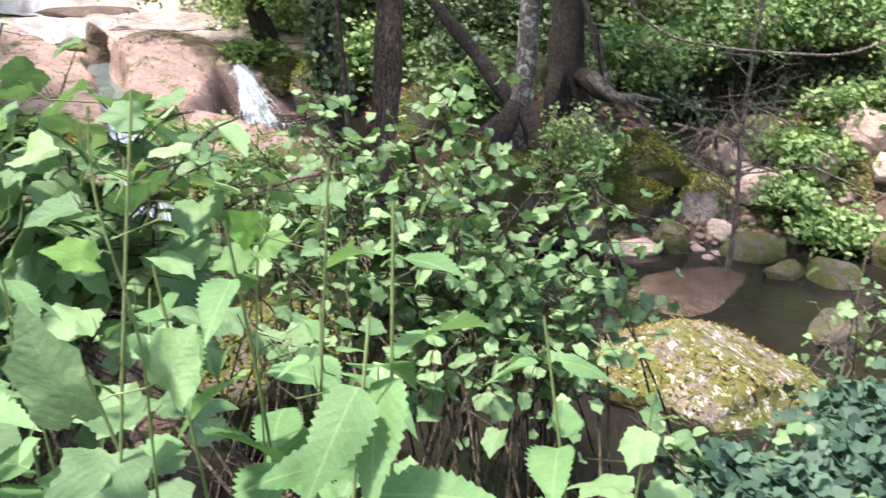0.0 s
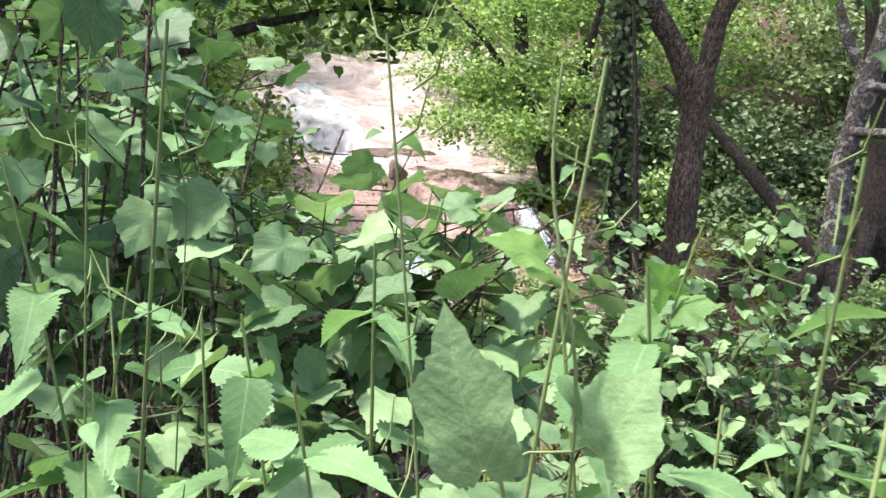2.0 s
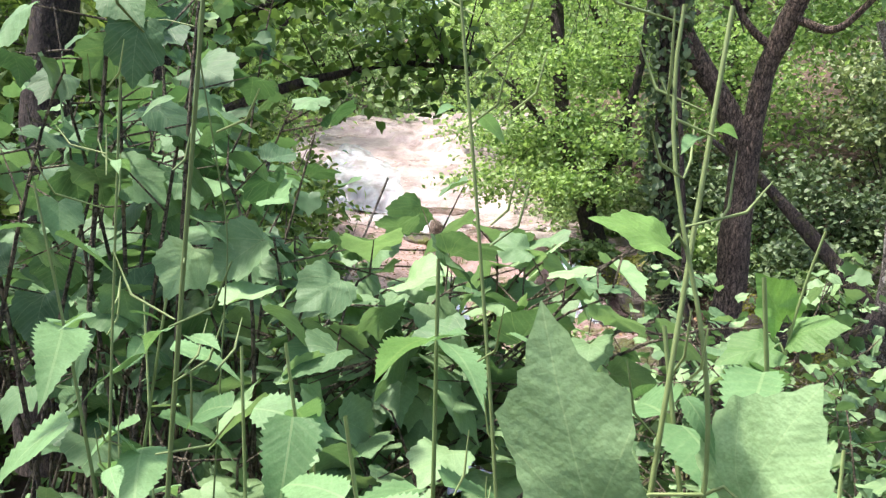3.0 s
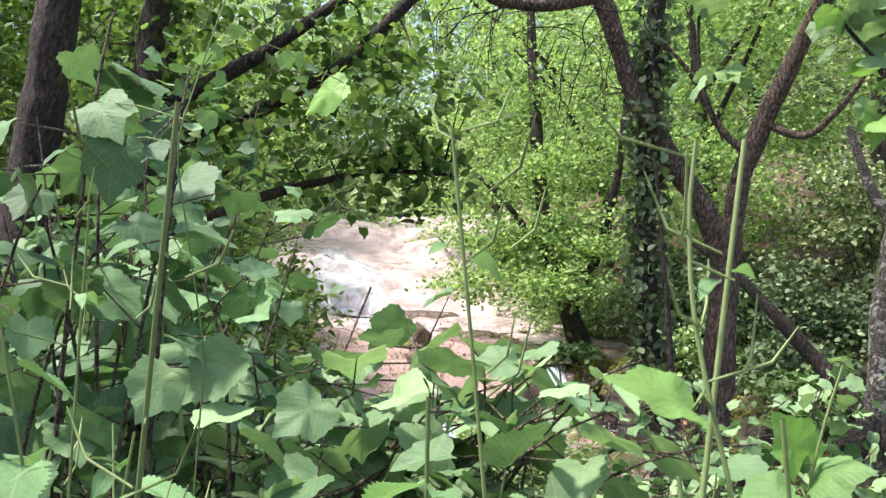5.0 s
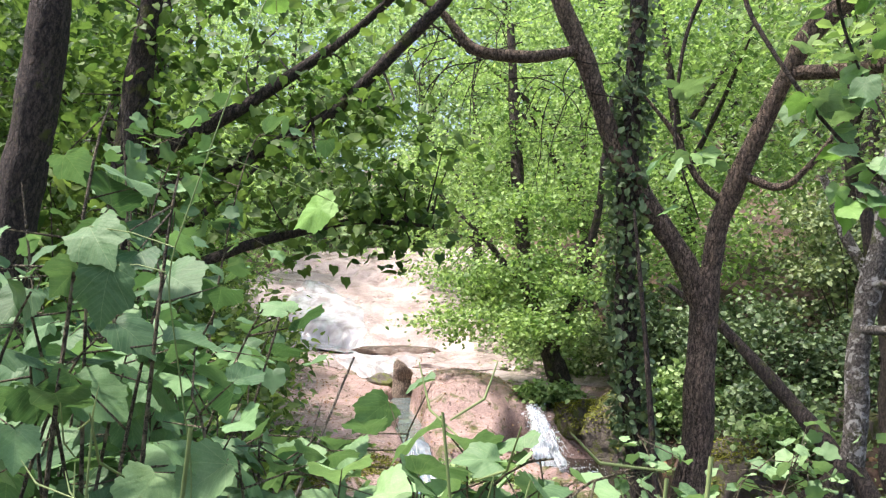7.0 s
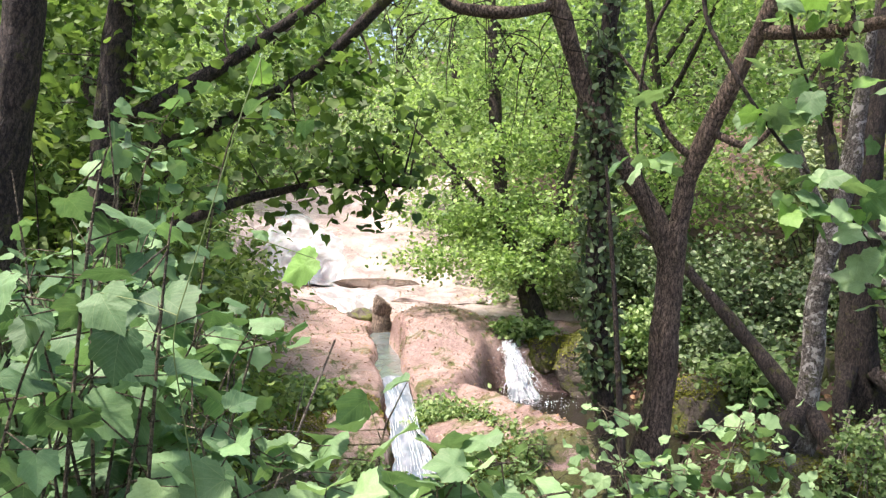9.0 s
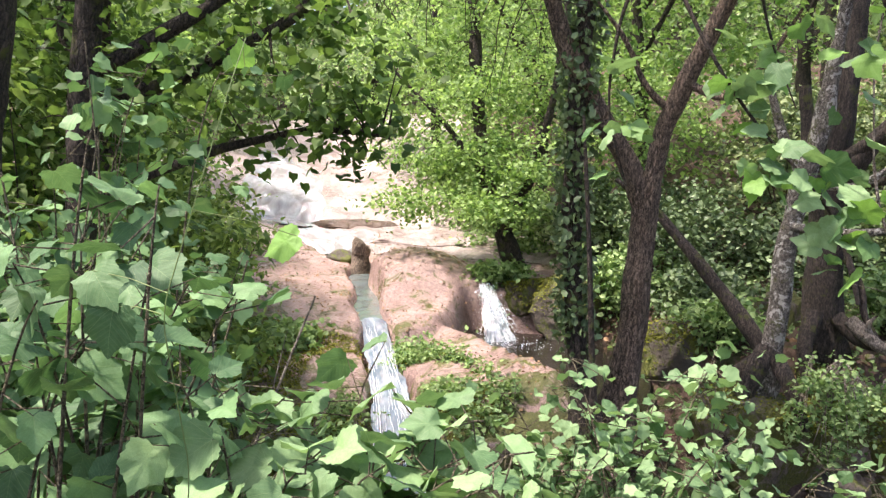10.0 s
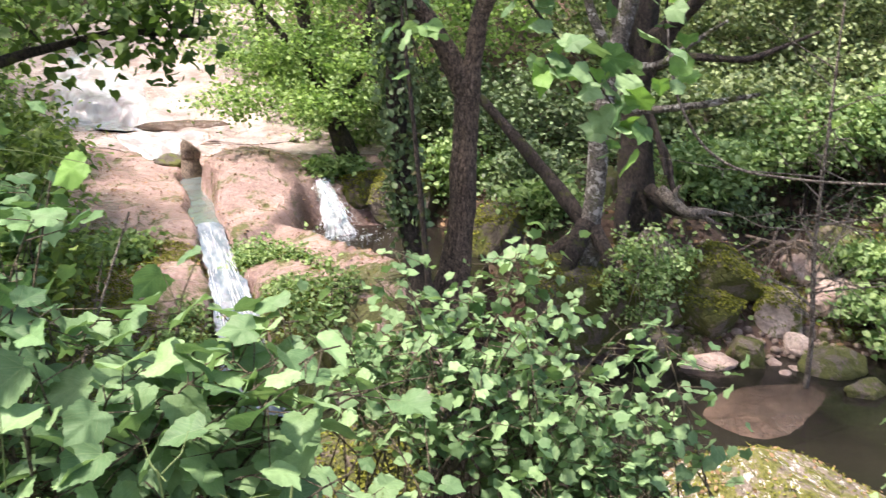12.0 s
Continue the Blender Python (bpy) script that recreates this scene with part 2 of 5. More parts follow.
def foam_material(name, stretch, cover, white=0.62, detail=7.0, low=(0.11, 0.135, 0.15), fray=0.0):
    """White falling water: streaks of foam over clear water."""
    m, n, l, b = material(name)
    uv = n.new("ShaderNodeUVMap")
    mp = n.new("ShaderNodeMapping")
    mp.inputs["Scale"].default_value = stretch
    tx = n.new("ShaderNodeTexNoise")
    tx.inputs["Scale"].default_value, tx.inputs["Detail"].default_value, tx.inputs["Roughness"].default_value = 1.0, detail, 0.6
    tx.inputs["Distortion"].default_value = 0.3
    l.new(uv.outputs["UV"], mp.inputs["Vector"])
    l.new(mp.outputs["Vector"], tx.inputs["Vector"])
    f = tx.outputs["Fac"]
    col = ramp(n, l, f, [(0.55 - 0.3 * cover, tuple(low)), (1.0 - 0.3 * cover, (0.97 * white, white, 1.04 * white))])
    l.new(col, b.inputs["Base Color"])
    if fray:                           # thin broken margins of the sheet
        sp = n.new("ShaderNodeSeparateXYZ")
        l.new(uv.outputs["UV"], sp.inputs[0])
        pieces = []
        for op in ("MULTIPLY_ADD", "ABSOLUTE", "SUBTRACT", "MULTIPLY_ADD"):
            k = n.new("ShaderNodeMath")
            k.operation = op
            pieces.append(k)
        m0, m1, m2, m3 = pieces
        l.new(sp.outputs["X"], m0.inputs[0])
        m0.inputs[1].default_value, m0.inputs[2].default_value = 2.0, -1.0
        l.new(m0.outputs[0], m1.inputs[0])
        m2.inputs[0].default_value = 1.0
        l.new(m1.outputs[0], m2.inputs[1])
        l.new(f, m3.inputs[0])
        m3.inputs[1].default_value = 2.2
        l.new(m2.outputs[0], m3.inputs[2])
        l.new(ramp(n, l, m3.outputs[0], [(0.55 + 0.45 * fray, (0, 0, 0)), (min(1.0, 0.8 + 0.45 * fray), (1, 1, 1))]), b.inputs["Alpha"])
    b.inputs["Roughness"].default_value = 0.25
    b.inputs["IOR"].default_value = 1.33
    b.inputs["Subsurface Weight"].default_value = 0.2
    bump(n, l, b, f, 0.8, 0.03)
    return m


POOL = water_material("pool_water", (0.034, 0.03, 0.024), 0.04, 7, 0.25)
RUN = water_material("running_water", (0.16, 0.2, 0.2), 0.06, 12, 0.6)
FOAM = foam_material("white_water", (3.0, 2.6, 1.0), 0.5, 0.54, 9.0, (0.13, 0.165, 0.205), 0.12)
FOAM2 = foam_material("waterfall_foam", (12.0, 2.5, 1.0), 0.7, 0.85, 7.0, (0.16, 0.19, 0.21), 0.6)
SPRAY = foam_material("falling_spray", (3.0, 3.0, 1.0), 2.0, 0.86)
# foam streaks, with the sky's glare on thin water put into the white
SHEET = foam_material("thin_white_sheet", (5.0, 1.6, 1.0), 0.6, 0.7, 8.0, (0.24, 0.22, 0.22), 0.75)


# ---- building blocks ----
rng = np.random.default_rng(7)


def mesh_of(name, verts, faces, mat, smooth=True, uv=None):
    """A mesh from arrays: verts (n, 3), faces a list of index arrays, each (m, 3) or (m, 4)."""
    me = bpy.data.meshes.new(name)
    groups = [np.asarray(f, dtype=np.int32) for f in (faces if isinstance(faces, list) else [faces]) if len(f)]
    loops = np.concatenate([g.ravel() for g in groups])
    sizes = np.concatenate([np.full(len(g), g.shape[1], dtype=np.int32) for g in groups])
    me.vertices.add(len(verts))
    me.vertices.foreach_set("co", np.asarray(verts, dtype=np.float32).ravel())
    me.loops.add(len(loops))
    me.loops.foreach_set("vertex_index", loops)
    me.polygons.add(len(sizes))
    me.polygons.foreach_set("loop_start", np.concatenate([[0], np.cumsum(sizes)[:-1]]).astype(np.int32))
    me.polygons.foreach_set("use_smooth", np.full(len(sizes), smooth))
    me.update(calc_edges=True)
    me.validate()
    if uv is not None:
        me.uv_layers.new(name="flow").data.foreach_set("uv", np.asarray(uv, dtype=np.float32)[loops].ravel())
    me.materials.append(mat)
    return me


def part(name, data, parent, label="", kind=""):
    ob = new(name, data)
    ob.parent = parent
    return tagged(ob, label, kind=kind)


def fractal(p, scale, octaves=4, seed=0.0):
    """Smooth noise of points (n, 3), about -1 to 1, made of sines with turned axes."""
    out, amp = np.zeros(len(p)), 1.0
    r = np.random.default_rng(int(seed * 100) + 11)
    for k in range(octaves):
        for _ in range(3):
            w = r.normal(size=3)
            w *= scale * 2 ** k / np.linalg.norm(w) * r.uniform(0.7, 1.4)
            out += amp * np.sin(p @ w + r.uniform(0, 6.3) + 0.8 * np.sin(p @ w[[1, 2, 0]] * 0.7 + r.uniform(0, 6.3))) / 3
        amp *= 0.5
    return out


def ss(a, b, x):
    t = np.clip((x - a) / (b - a), 0, 1)
    return t * t * (3 - 2 * t)


def tube(points, radii, sides=10, wobble=0.0, seed=0.0, step=0.0):
    """A bent tapering tube along points; wobble: bumps as a share of the radius."""
    p, r = np.asarray(points, float), np.asarray(radii, float)
    if step:
        d = np.concatenate([[0], np.cumsum(np.linalg.norm(np.diff(p, axis=0), axis=1))])
        k = max(3, int(d[-1] / step))
        s = np.linspace(0, d[-1], k)
        q = np.stack([np.interp(s, d, p[:, i]) for i in range(3)], 1)
        ker = np.ones(5) / 5
        if k > 8:
            pad = np.concatenate([q[:1].repeat(2, 0), q, q[-1:].repeat(2, 0)])
            q2 = np.stack([np.convolve(pad[:, i], ker, "valid") for i in range(3)], 1)
            q2[0], q2[-1] = q[0], q[-1]
            q = q2
        p, r = q, np.interp(s, d, r)
    t = np.gradient(p, axis=0)
    t /= np.linalg.norm(t, axis=1, keepdims=True) + 1e-9
    ref = np.array([0.31, 0.95, 0.05])
    u = np.cross(t, ref)
    u /= np.linalg.norm(u, axis=1, keepdims=True) + 1e-9
    v = np.cross(t, u)
    a = np.linspace(0, 2 * np.pi, sides, endpoint=False)
    ring = p[:, None] + r[:, None, None] * (np.cos(a)[None, :, None] * u[:, None] + np.sin(a)[None, :, None] * v[:, None])
    co = ring.reshape(-1, 3)
    if wobble:
        mid = np.repeat(p, sides, 0)
        co = mid + (co - mid) * (1 + wobble * fractal(co, 9, 3, seed))[:, None]
    n = len(p)
    i, j = np.meshgrid(np.arange(n - 1), np.arange(sides), indexing="ij")
    f = np.stack([i * sides + j, i * sides + (j + 1) % sides, (i + 1) * sides + (j + 1) % sides, (i + 1) * sides + j], -1).reshape(-1, 4)
    return co, f


def join(pieces):
    vs, fs, o = [], [], 0
    for v, f in pieces:
        vs.append(v)
        fs.append(np.asarray(f) + o)
        o += len(v)
    return np.concatenate(vs), np.concatenate(fs)


def blade(k, width, teeth=0.0, fold=0.25, droop=0.25, heart=0.0, peak=0.4, crumple=0.0, seed=0):
    """A leaf of length 1 along +y, its tip at y = 1: k cross rows; width: the share of the length; teeth: saw edge."""
    s = np.linspace(0, 1, k)
    w = width / 2 * np.sin(np.pi * s ** (np.log(0.5) / np.log(peak))) ** np.interp(s, [0, 0.5, 1], [0.6, 0.8, 1.3])
    if teeth:
        w = w * (1 + teeth * np.where(np.arange(k) % 2, 1, -1))
        w[0] = w[-1] = 0
    y = s * (1 + heart) - heart
    ymid = np.maximum(y, 0.0)
    z = -droop * s ** 2
    mid = np.stack([0 * s, ymid, z], 1)
    left = np.stack([-w, y, z + fold * w], 1)
    right = np.stack([w, y, z + fold * w], 1)
    if crumple:
        r = np.random.default_rng(seed)
        a, b, c = r.uniform(0, 6.3, 3)
        bend = 0.6 * crumple * np.sin(3.1 * s + c)
        for row, ph in ((left, a), (right, b)):
            row[:, 2] += crumple * np.sin(9 * s + ph) * w / (width / 2) + 0.15 * crumple * np.where(np.arange(k) % 2, 1, -1) * w / (width / 2)
            row[:, 0] *= 1 + 0.12 * np.sin(5 * s + ph)
        for row in (mid, left, right):
            row[:, 0] += bend
    co = np.concatenate([mid, left, right])
    i = np.arange(k - 1)
    f = np.concatenate([np.stack([i, i + 1, k + i + 1, k + i], 1), np.stack([i, 2 * k + i, 2 * k + i + 1, i + 1], 1)])
    return co, f


def lobed(n, deep=0.12, tooth=0.05, wide=1.0, fold=0.15, droop=0.3, wave=0.05, teeth=9, seed=0, rings=2):
    """A broad leaf of length about 1 along +y, stalk at the origin: deep: how far the five lobes stand out; n points round the edge."""
    r = np.random.default_rng(seed)
    a = np.linspace(0, 2 * np.pi, n, endpoint=False)
    t = np.minimum(a, 2 * np.pi - a)
    rad = np.interp(t, [0, 0.35, 0.8, 1.15, 1.6, 2.1, 2.6, 2.95, np.pi], [0.66, 0.54, 0.5, 0.53, 0.5, 0.51, 0.48, 0.41, 0.33])
    rad = rad * (1 + deep * (np.cos(t * 5.7) * np.interp(t, [0, 2.4, 2.8], [1, 1, 0])))
    saw = np.mod(t * teeth / np.pi + 0.15, 1.0)
    rad = rad * (1 + tooth * (1 - 2 * saw) + 0.012 * r.normal(size=n))
    edge = np.stack([np.sin(a) * rad * wide, 0.33 + np.cos(a) * rad], 1)
    ph = r.uniform(0, 6.3, 3)
    co = [np.array([[0.0, 0.33]])] + [np.array([0.0, 0.33]) * (1 - k) + edge * k for k in np.linspace(0, 1, rings + 1)[1:]]
    co = np.concatenate(co)
    x, y = co[:, 0], co[:, 1]
    ang, out = np.arctan2(x, y - 0.33), np.hypot(x, y - 0.33)
    z = fold * np.abs(x) - droop * np.maximum(y, 0) ** 2 - 0.25 * droop * x ** 2 + wave * 1.4 * out * np.sin(3 * ang + ph[0]) + wave * 1.2 * out ** 2 * np.sin(7 * ang + ph[1])
    i = np.arange(n)
    j = (i + 1) % n
    tri = np.stack([0 * i, 1 + j, 1 + i], 1)
    quads = [np.stack([1 + k * n + i, 1 + k * n + j, 1 + (k + 1) * n + j, 1 + (k + 1) * n + i], 1) for k in range(rings - 1)]
    return np.stack([x, y, z], 1), ([tri] + quads if quads else tri)


DIAMOND = (np.array([[0, 0, 0], [-0.32, 0.45, 0.06], [0, 1, -0.12], [0.32, 0.45, 0.06]]), np.array([[0, 3, 2], [0, 2, 1]]))
SMALL = (np.array([[0, 0, 0], [-0.36, 0.3, 0.08], [-0.3, 0.7, 0.02], [0, 1, -0.18], [0.3, 0.7, 0.02], [0.36, 0.3, 0.08], [0, 0.5, -0.03]]),
         np.array([[0, 6, 1], [1, 6, 2], [2, 6, 3], [3, 6, 4], [4, 6, 5], [5, 6, 0]]))
ROUND = lobed(12, 0.05, 0.06, 0.92, 0.25, 0.3, 0.06, 5, 5, 1)
JAG = lobed(22, 0.06, 0.09, 1.0, 0.2, 0.3, 0.07, 7, 3, 1)
LONG = blade(6, 0.5, 0.0, 0.3, 0.3, 0.0, 0.36)


def frames_for(n, up=0.8, spread=1.0, rnd=rng):
    """Random leaf frames: x, y (along the leaf) and z (its face); up: how far the faces look to the sky."""
    z = rnd.normal(size=(n, 3)) * spread
    z[:, 2] = np.abs(z[:, 2]) * 0.6 + up
    z /= np.linalg.norm(z, axis=1, keepdims=True)
    y = rnd.normal(size=(n, 3))
    y[:, 2] -= 0.35
    y -= (y * z).sum(1, keepdims=True) * z
    y /= np.linalg.norm(y, axis=1, keepdims=True)
    return np.stack([np.cross(y, z), y, z], 1)


def leaves(name, points, size, template, mat, up=0.8, vary=0.35, rnd=rng):
    """One mesh of leaves, one at each point."""
    tv, tf = template
    n = len(points)
    fr = frames_for(n, up, 1.0, rnd)
    s = size * rnd.uniform(1 - vary, 1 + vary, n)
    co = np.einsum("vi,nij->nvj", tv, fr) * s[:, None, None] + np.asarray(points)[:, None]
    f = tf[None] + (np.arange(n) * len(tv))[:, None, None]
    return mesh_of(name, co.reshape(-1, 3), f.reshape(-1, tf.shape[1]), mat, smooth=len(tv) > 8)


def clumps(centre, radius, count, each, small, rnd=rng):
    """Points in clumps inside an ellipsoid, with gaps between them."""
    c = rnd.normal(size=(count, 3))
    c /= np.linalg.norm(c, axis=1, keepdims=True)
    c *= rnd.uniform(0.1, 1, (count, 1)) ** (1 / 2.4)
    c = c * np.asarray(radius) + np.asarray(centre)
    p = np.repeat(c, each, 0) + rnd.normal(size=(count * each, 3)) * np.asarray(small) * np.array([1, 1, 0.5])
    return p, c


def twigs_to(targets, starts, r0=0.008, r1=0.002, sag=0.1, rnd=rng, sides=5):
    """Thin bent twigs from the nearest of the starts to each target."""
    out, st = [], np.asarray(starts, float)
    for t in targets:
        s = st[np.argmin(((st - t) ** 2).sum(1))]
        m = (s + t) / 2 + rnd.normal(size=3) * 0.08 * np.linalg.norm(t - s) + np.array([0, 0, sag * np.linalg.norm(t - s)])
        u = np.linspace(0, 1, 6)[:, None]
        out.append(tube((1 - u) ** 2 * s + 2 * u * (1 - u) * m + u ** 2 * np.asarray(t), np.linspace(r0, r1, 6), sides))
    return join(out)


def rock(name, label, centre, semi, mat, turn=0.0, seed=1.0, box=3.0, rough=0.12, tilt=(0, 0), parent=None, detail=24):
    """A worn stone: a rounded block with bumps and facets."""
    g = np.linspace(-1, 1, detail)
    a, b = np.meshgrid(g, g, indexing="ij")
    one = np.ones_like(a)
    vs, fs, o = [], [], 0
    i, j = np.meshgrid(np.arange(detail - 1), np.arange(detail - 1), indexing="ij")
    q = np.stack([i * detail + j, (i + 1) * detail + j, (i + 1) * detail + j + 1, i * detail + j + 1], -1).reshape(-1, 4)
    for axis in range(3):
        for sign in (1, -1):
            v = np.stack([np.roll([one * sign, a * sign, b], axis, 0)[k].ravel() for k in range(3)], 1)
            vs.append(v)
            fs.append(q + o)
            o += len(v)
    v = np.concatenate(vs)
    v = v / (np.abs(v) ** box).sum(1, keepdims=True) ** (1 / box)
    v = v * (1 + rough * fractal(v, 2.2, 4, seed))[:, None]
    v[:, 2] += 0.5 * rough * fractal(v * np.array([1, 1, 0]), 3.3, 2, seed + 1)
    rk = np.random.default_rng(int(seed * 10))
    for _ in range(17):
        d = rk.normal(size=3)
        d /= np.linalg.norm(d)
        v = v - np.maximum(v @ d - rk.uniform(0.6, 0.94), 0)[:, None] * d * 0.85
    v = v * (1 + 0.25 * rough * fractal(v, 13, 3, seed + 2))[:, None]
    v = v * np.asarray(semi)
    me = mesh_of(name, v, np.concatenate(fs), mat)
    bm = bmesh.new()
    bm.from_mesh(me)
    bmesh.ops.remove_doubles(bm, verts=bm.verts, dist=0.0008)
    bmesh.ops.recalc_face_normals(bm, faces=bm.faces)
    bm.to_mesh(me)
    bm.free()
    ob = new(name, me)
    ob.matrix_world = pose(*centre, tilt[0], tilt[1], turn)
    if label:
        tagged(ob, label, "rock")
    if parent:
        ob.parent = parent
    return ob


def sheet(f, x0, x1, y0, y1, step):
    """A height field over a rectangle: verts and quads."""
    xs, ys = np.arange(x0, x1 + step / 2, step), np.arange(y0, y1 + step / 2, step)
    x, y = np.meshgrid(xs, ys, indexing="ij")
    co = np.stack([x.ravel(), y.ravel(), f(x.ravel(), y.ravel())], 1)
    n = len(ys)
    i, j = np.meshgrid(np.arange(len(xs) - 1), np.arange(n - 1), indexing="ij")
    return co, np.stack([i * n + j, (i + 1) * n + j, (i + 1) * n + j + 1, i * n + j + 1], -1).reshape(-1, 4)


# ---- the ground, the stream bed and the water ----
POOL_Z, POOL2_Z = -1.1, -0.27


def stream_x(y):
    return -2.4 - 0.48 * (y - 6.6)


def bed(y):
    """Height of the stream's bed up the cascade."""
    return np.interp(y, [4.5, 5.6, 6.6, 8.6, 10.6, 12, 13.9, 14.2, 15.4, 17, 20, 23, 30], [-1.35, -0.95, -0.45, -0.03, 0.2, 0.42, 0.52, 0.7, 1.1, 1.65, 2.4, 2.9, 3.6])


def bedrock(x, y):
    """Travertine terraces with the channel, the round dome, the long slab and the side pool."""
    u = x - stream_x(y)
    p = np.stack([x, y, 0 * x], 1)
    b = bed(y)
    west = b + 0.08 + 0.12 * np.clip(-u, 0, 5) + 0.3 * np.clip(-u - 3.2, 0, 6)
    ex, ey = x + 2.7, y - 9.0
    along, side = 0.594 * ex - 0.804 * ey, 0.804 * ex + 0.594 * ey
    crest = -0.03 + 0.055 * along
    slab = crest + 0.3 * np.minimum(side, 0) - 0.62 * ss(0.02, 0.2, side) - 1.0 * ss(2.6, 4.2, along)
    dome = b + 0.06 + 0.42 * np.exp(-(((x + 3.45) / 0.75) ** 2 + ((y - 10.25) / 0.8) ** 2) ** 1.5)
    upper = dome - 0.75 * ss(-2.75, -2.35, x) * ss(10.15, 9.85, y)
    east = np.where(y < 9.9, np.maximum(slab, np.where(along < 0.35, upper, -9)), upper)
    h = np.where(u < 0, west, east)
    half = np.interp(y, [5.5, 6.6, 7.6, 8.6, 10.6, 11.2, 11.6], [0.34, 0.24, 0.17, 0.16, 0.13, 0.08, -0.3])
    wall = ss(half + 0.07, half - 0.02, np.abs(u + 0.04 * np.sin(y * 5)))
    h = h * (1 - wall) + np.minimum(h, b - 0.13) * wall
    n = fractal(p, 1.3, 5, 3)
    ledges = 0.075 * ss(11.5, 14, y) * np.tanh(9 * np.sin(1.6 * y + 0.5 * x + 0.8 * n))
    return h + 0.035 * n + 0.02 * fractal(p, 9, 4, 5) - 0.05 * ss(0.55, 0.9, fractal(p, 4.5, 3, 9)) + ledges + 0.03 * ss(8.6, 7.4, y) * fractal(p, 17, 3, 7)


def ground_height(x, y):
    """Earth of the near bank, the pool's basin and the wooded slopes."""
    p = np.stack([x, y, 0 * x], 1)
    near = -1.35 + 1.35 * ss(4.3, 0.3, y) + 0.25 * ss(0, -3, y)
    wy = y + 0.12 * np.sin(2.7 * x)
    low = ss(1.9, 2.7, x)
    far = -1.35 + (1 - low) * 1.5 * ss(7.2, 8.6, wy) + low * 0.85 * ss(7.1, 8.9, wy) + 0.36 * np.clip(y - 8.9, 0, 60) ** 0.95
    far = far + 0.5 * ss(3.0, 5.5, x) * ss(5.4, 7.5, y)
    right = np.maximum(near, far)
    b = bed(y)
    left = np.maximum(b - 0.35 + 0.45 * np.clip(stream_x(y) - x - 2.2, 0, 8) + 0.5 * np.clip(x - stream_x(y) - 3.0, 0, 30), np.where(y < 6, near + 0.3 * ss(-0.6, -2.6, x), -9))
    k = ss(0.5, -1.1, x + 0.12 * (y - 7))
    h = right * (1 - k) + left * k
    h = h + np.clip(y - 30, 0, 400) * 0.12 + 0.12 * np.clip(np.abs(x) - 14, 0, 100)
    h = h - 0.45 * ss(1.0, 0.55, ((x + 1.55) / 1.15) ** 2 + ((y - 8.7) / 1.5) ** 2)      # basin of the side pool
    return h + 0.06 * fractal(p, 1.9, 4, 1) + 0.02 * fractal(p, 8, 3, 2)


v, f = sheet(ground_height, -14, 9, -4, 22, 0.1)
ground = tagged(new("ground", mesh_of("ground", v, f, SOIL)), "dark soil bank with moss and leaf litter", "ground", kind="structure")
v, f = sheet(lambda x, y: np.where((x > -13.5) & (x < 8.5) & (y > -3.5) & (y < 21.5), -3.0, ground_height(x, y) - 0.03), -160, 160, -60, 260, 2.0)
part("hillside", mesh_of("hillside", v, f, SOIL), ground)
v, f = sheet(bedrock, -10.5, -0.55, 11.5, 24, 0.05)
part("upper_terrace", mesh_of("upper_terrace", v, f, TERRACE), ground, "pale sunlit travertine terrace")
v, f = sheet(bedrock, -10.5, -0.55, 5.4, 11.5, 0.04)
terraces = tagged(new("rock_terraces", mesh_of("rock_terraces", v, f, TRAVERTINE)), "pink travertine bedrock terraces worn by the stream", "bedrock", kind="structure")

v, f = sheet(lambda x, y: POOL_Z + 0 * x, -1.6, 6.5, 2.6, 8.4, 0.5)
pool = tagged(new("water", mesh_of("pool", v, f, POOL)), "still brown stream pool below the cascade", "water", kind="structure")
v, f = sheet(lambda x, y: POOL2_Z + 0.008 * np.sin(25 * x + 9 * y) - 1.2 * ss(0.05, -0.1, 0.804 * (x + 2.7) + 0.594 * (y - 9.0)), -2.5, -0.3, 6.8, 9.95, 0.1)
tagged(new("water", mesh_of("side_pool", v, f, POOL)), "dark side pool under the small fall", "water", kind="structure")


def ribbon(path, widths, n=60, m=9, arch=0.02, ripple=0.01, seed=1.0):
    """A sheet of flowing water along a path."""
    p = np.asarray(path, float)
    d = np.linspace(0, 1, len(p))
    s = np.linspace(0, 1, n)
    c = np.stack([np.interp(s, d, p[:, i]) for i in range(3)], 1)
    w = np.interp(s, np.linspace(0, 1, len(widths)), widths)
    t = np.gradient(c, axis=0)
    side = np.stack([t[:, 1], -t[:, 0], 0 * s], 1)
    side /= np.linalg.norm(side, axis=1, keepdims=True)
    q = np.linspace(-1, 1, m)
    co = c[:, None] + side[:, None] * (q[None, :] * w[:, None])[..., None]
    co[..., 2] += arch * (1 - q ** 2)[None]
    co = co.reshape(-1, 3)
    co = co + ripple * np.stack([fractal(co, 14, 3, seed), fractal(co, 14, 3, seed + 1), fractal(co, 14, 3, seed + 2)], 1)
    i, j = np.meshgrid(np.arange(n - 1), np.arange(m - 1), indexing="ij")
    return co, np.stack([i * m + j, (i + 1) * m + j, (i + 1) * m + j + 1, i * m + j + 1], -1).reshape(-1, 4)


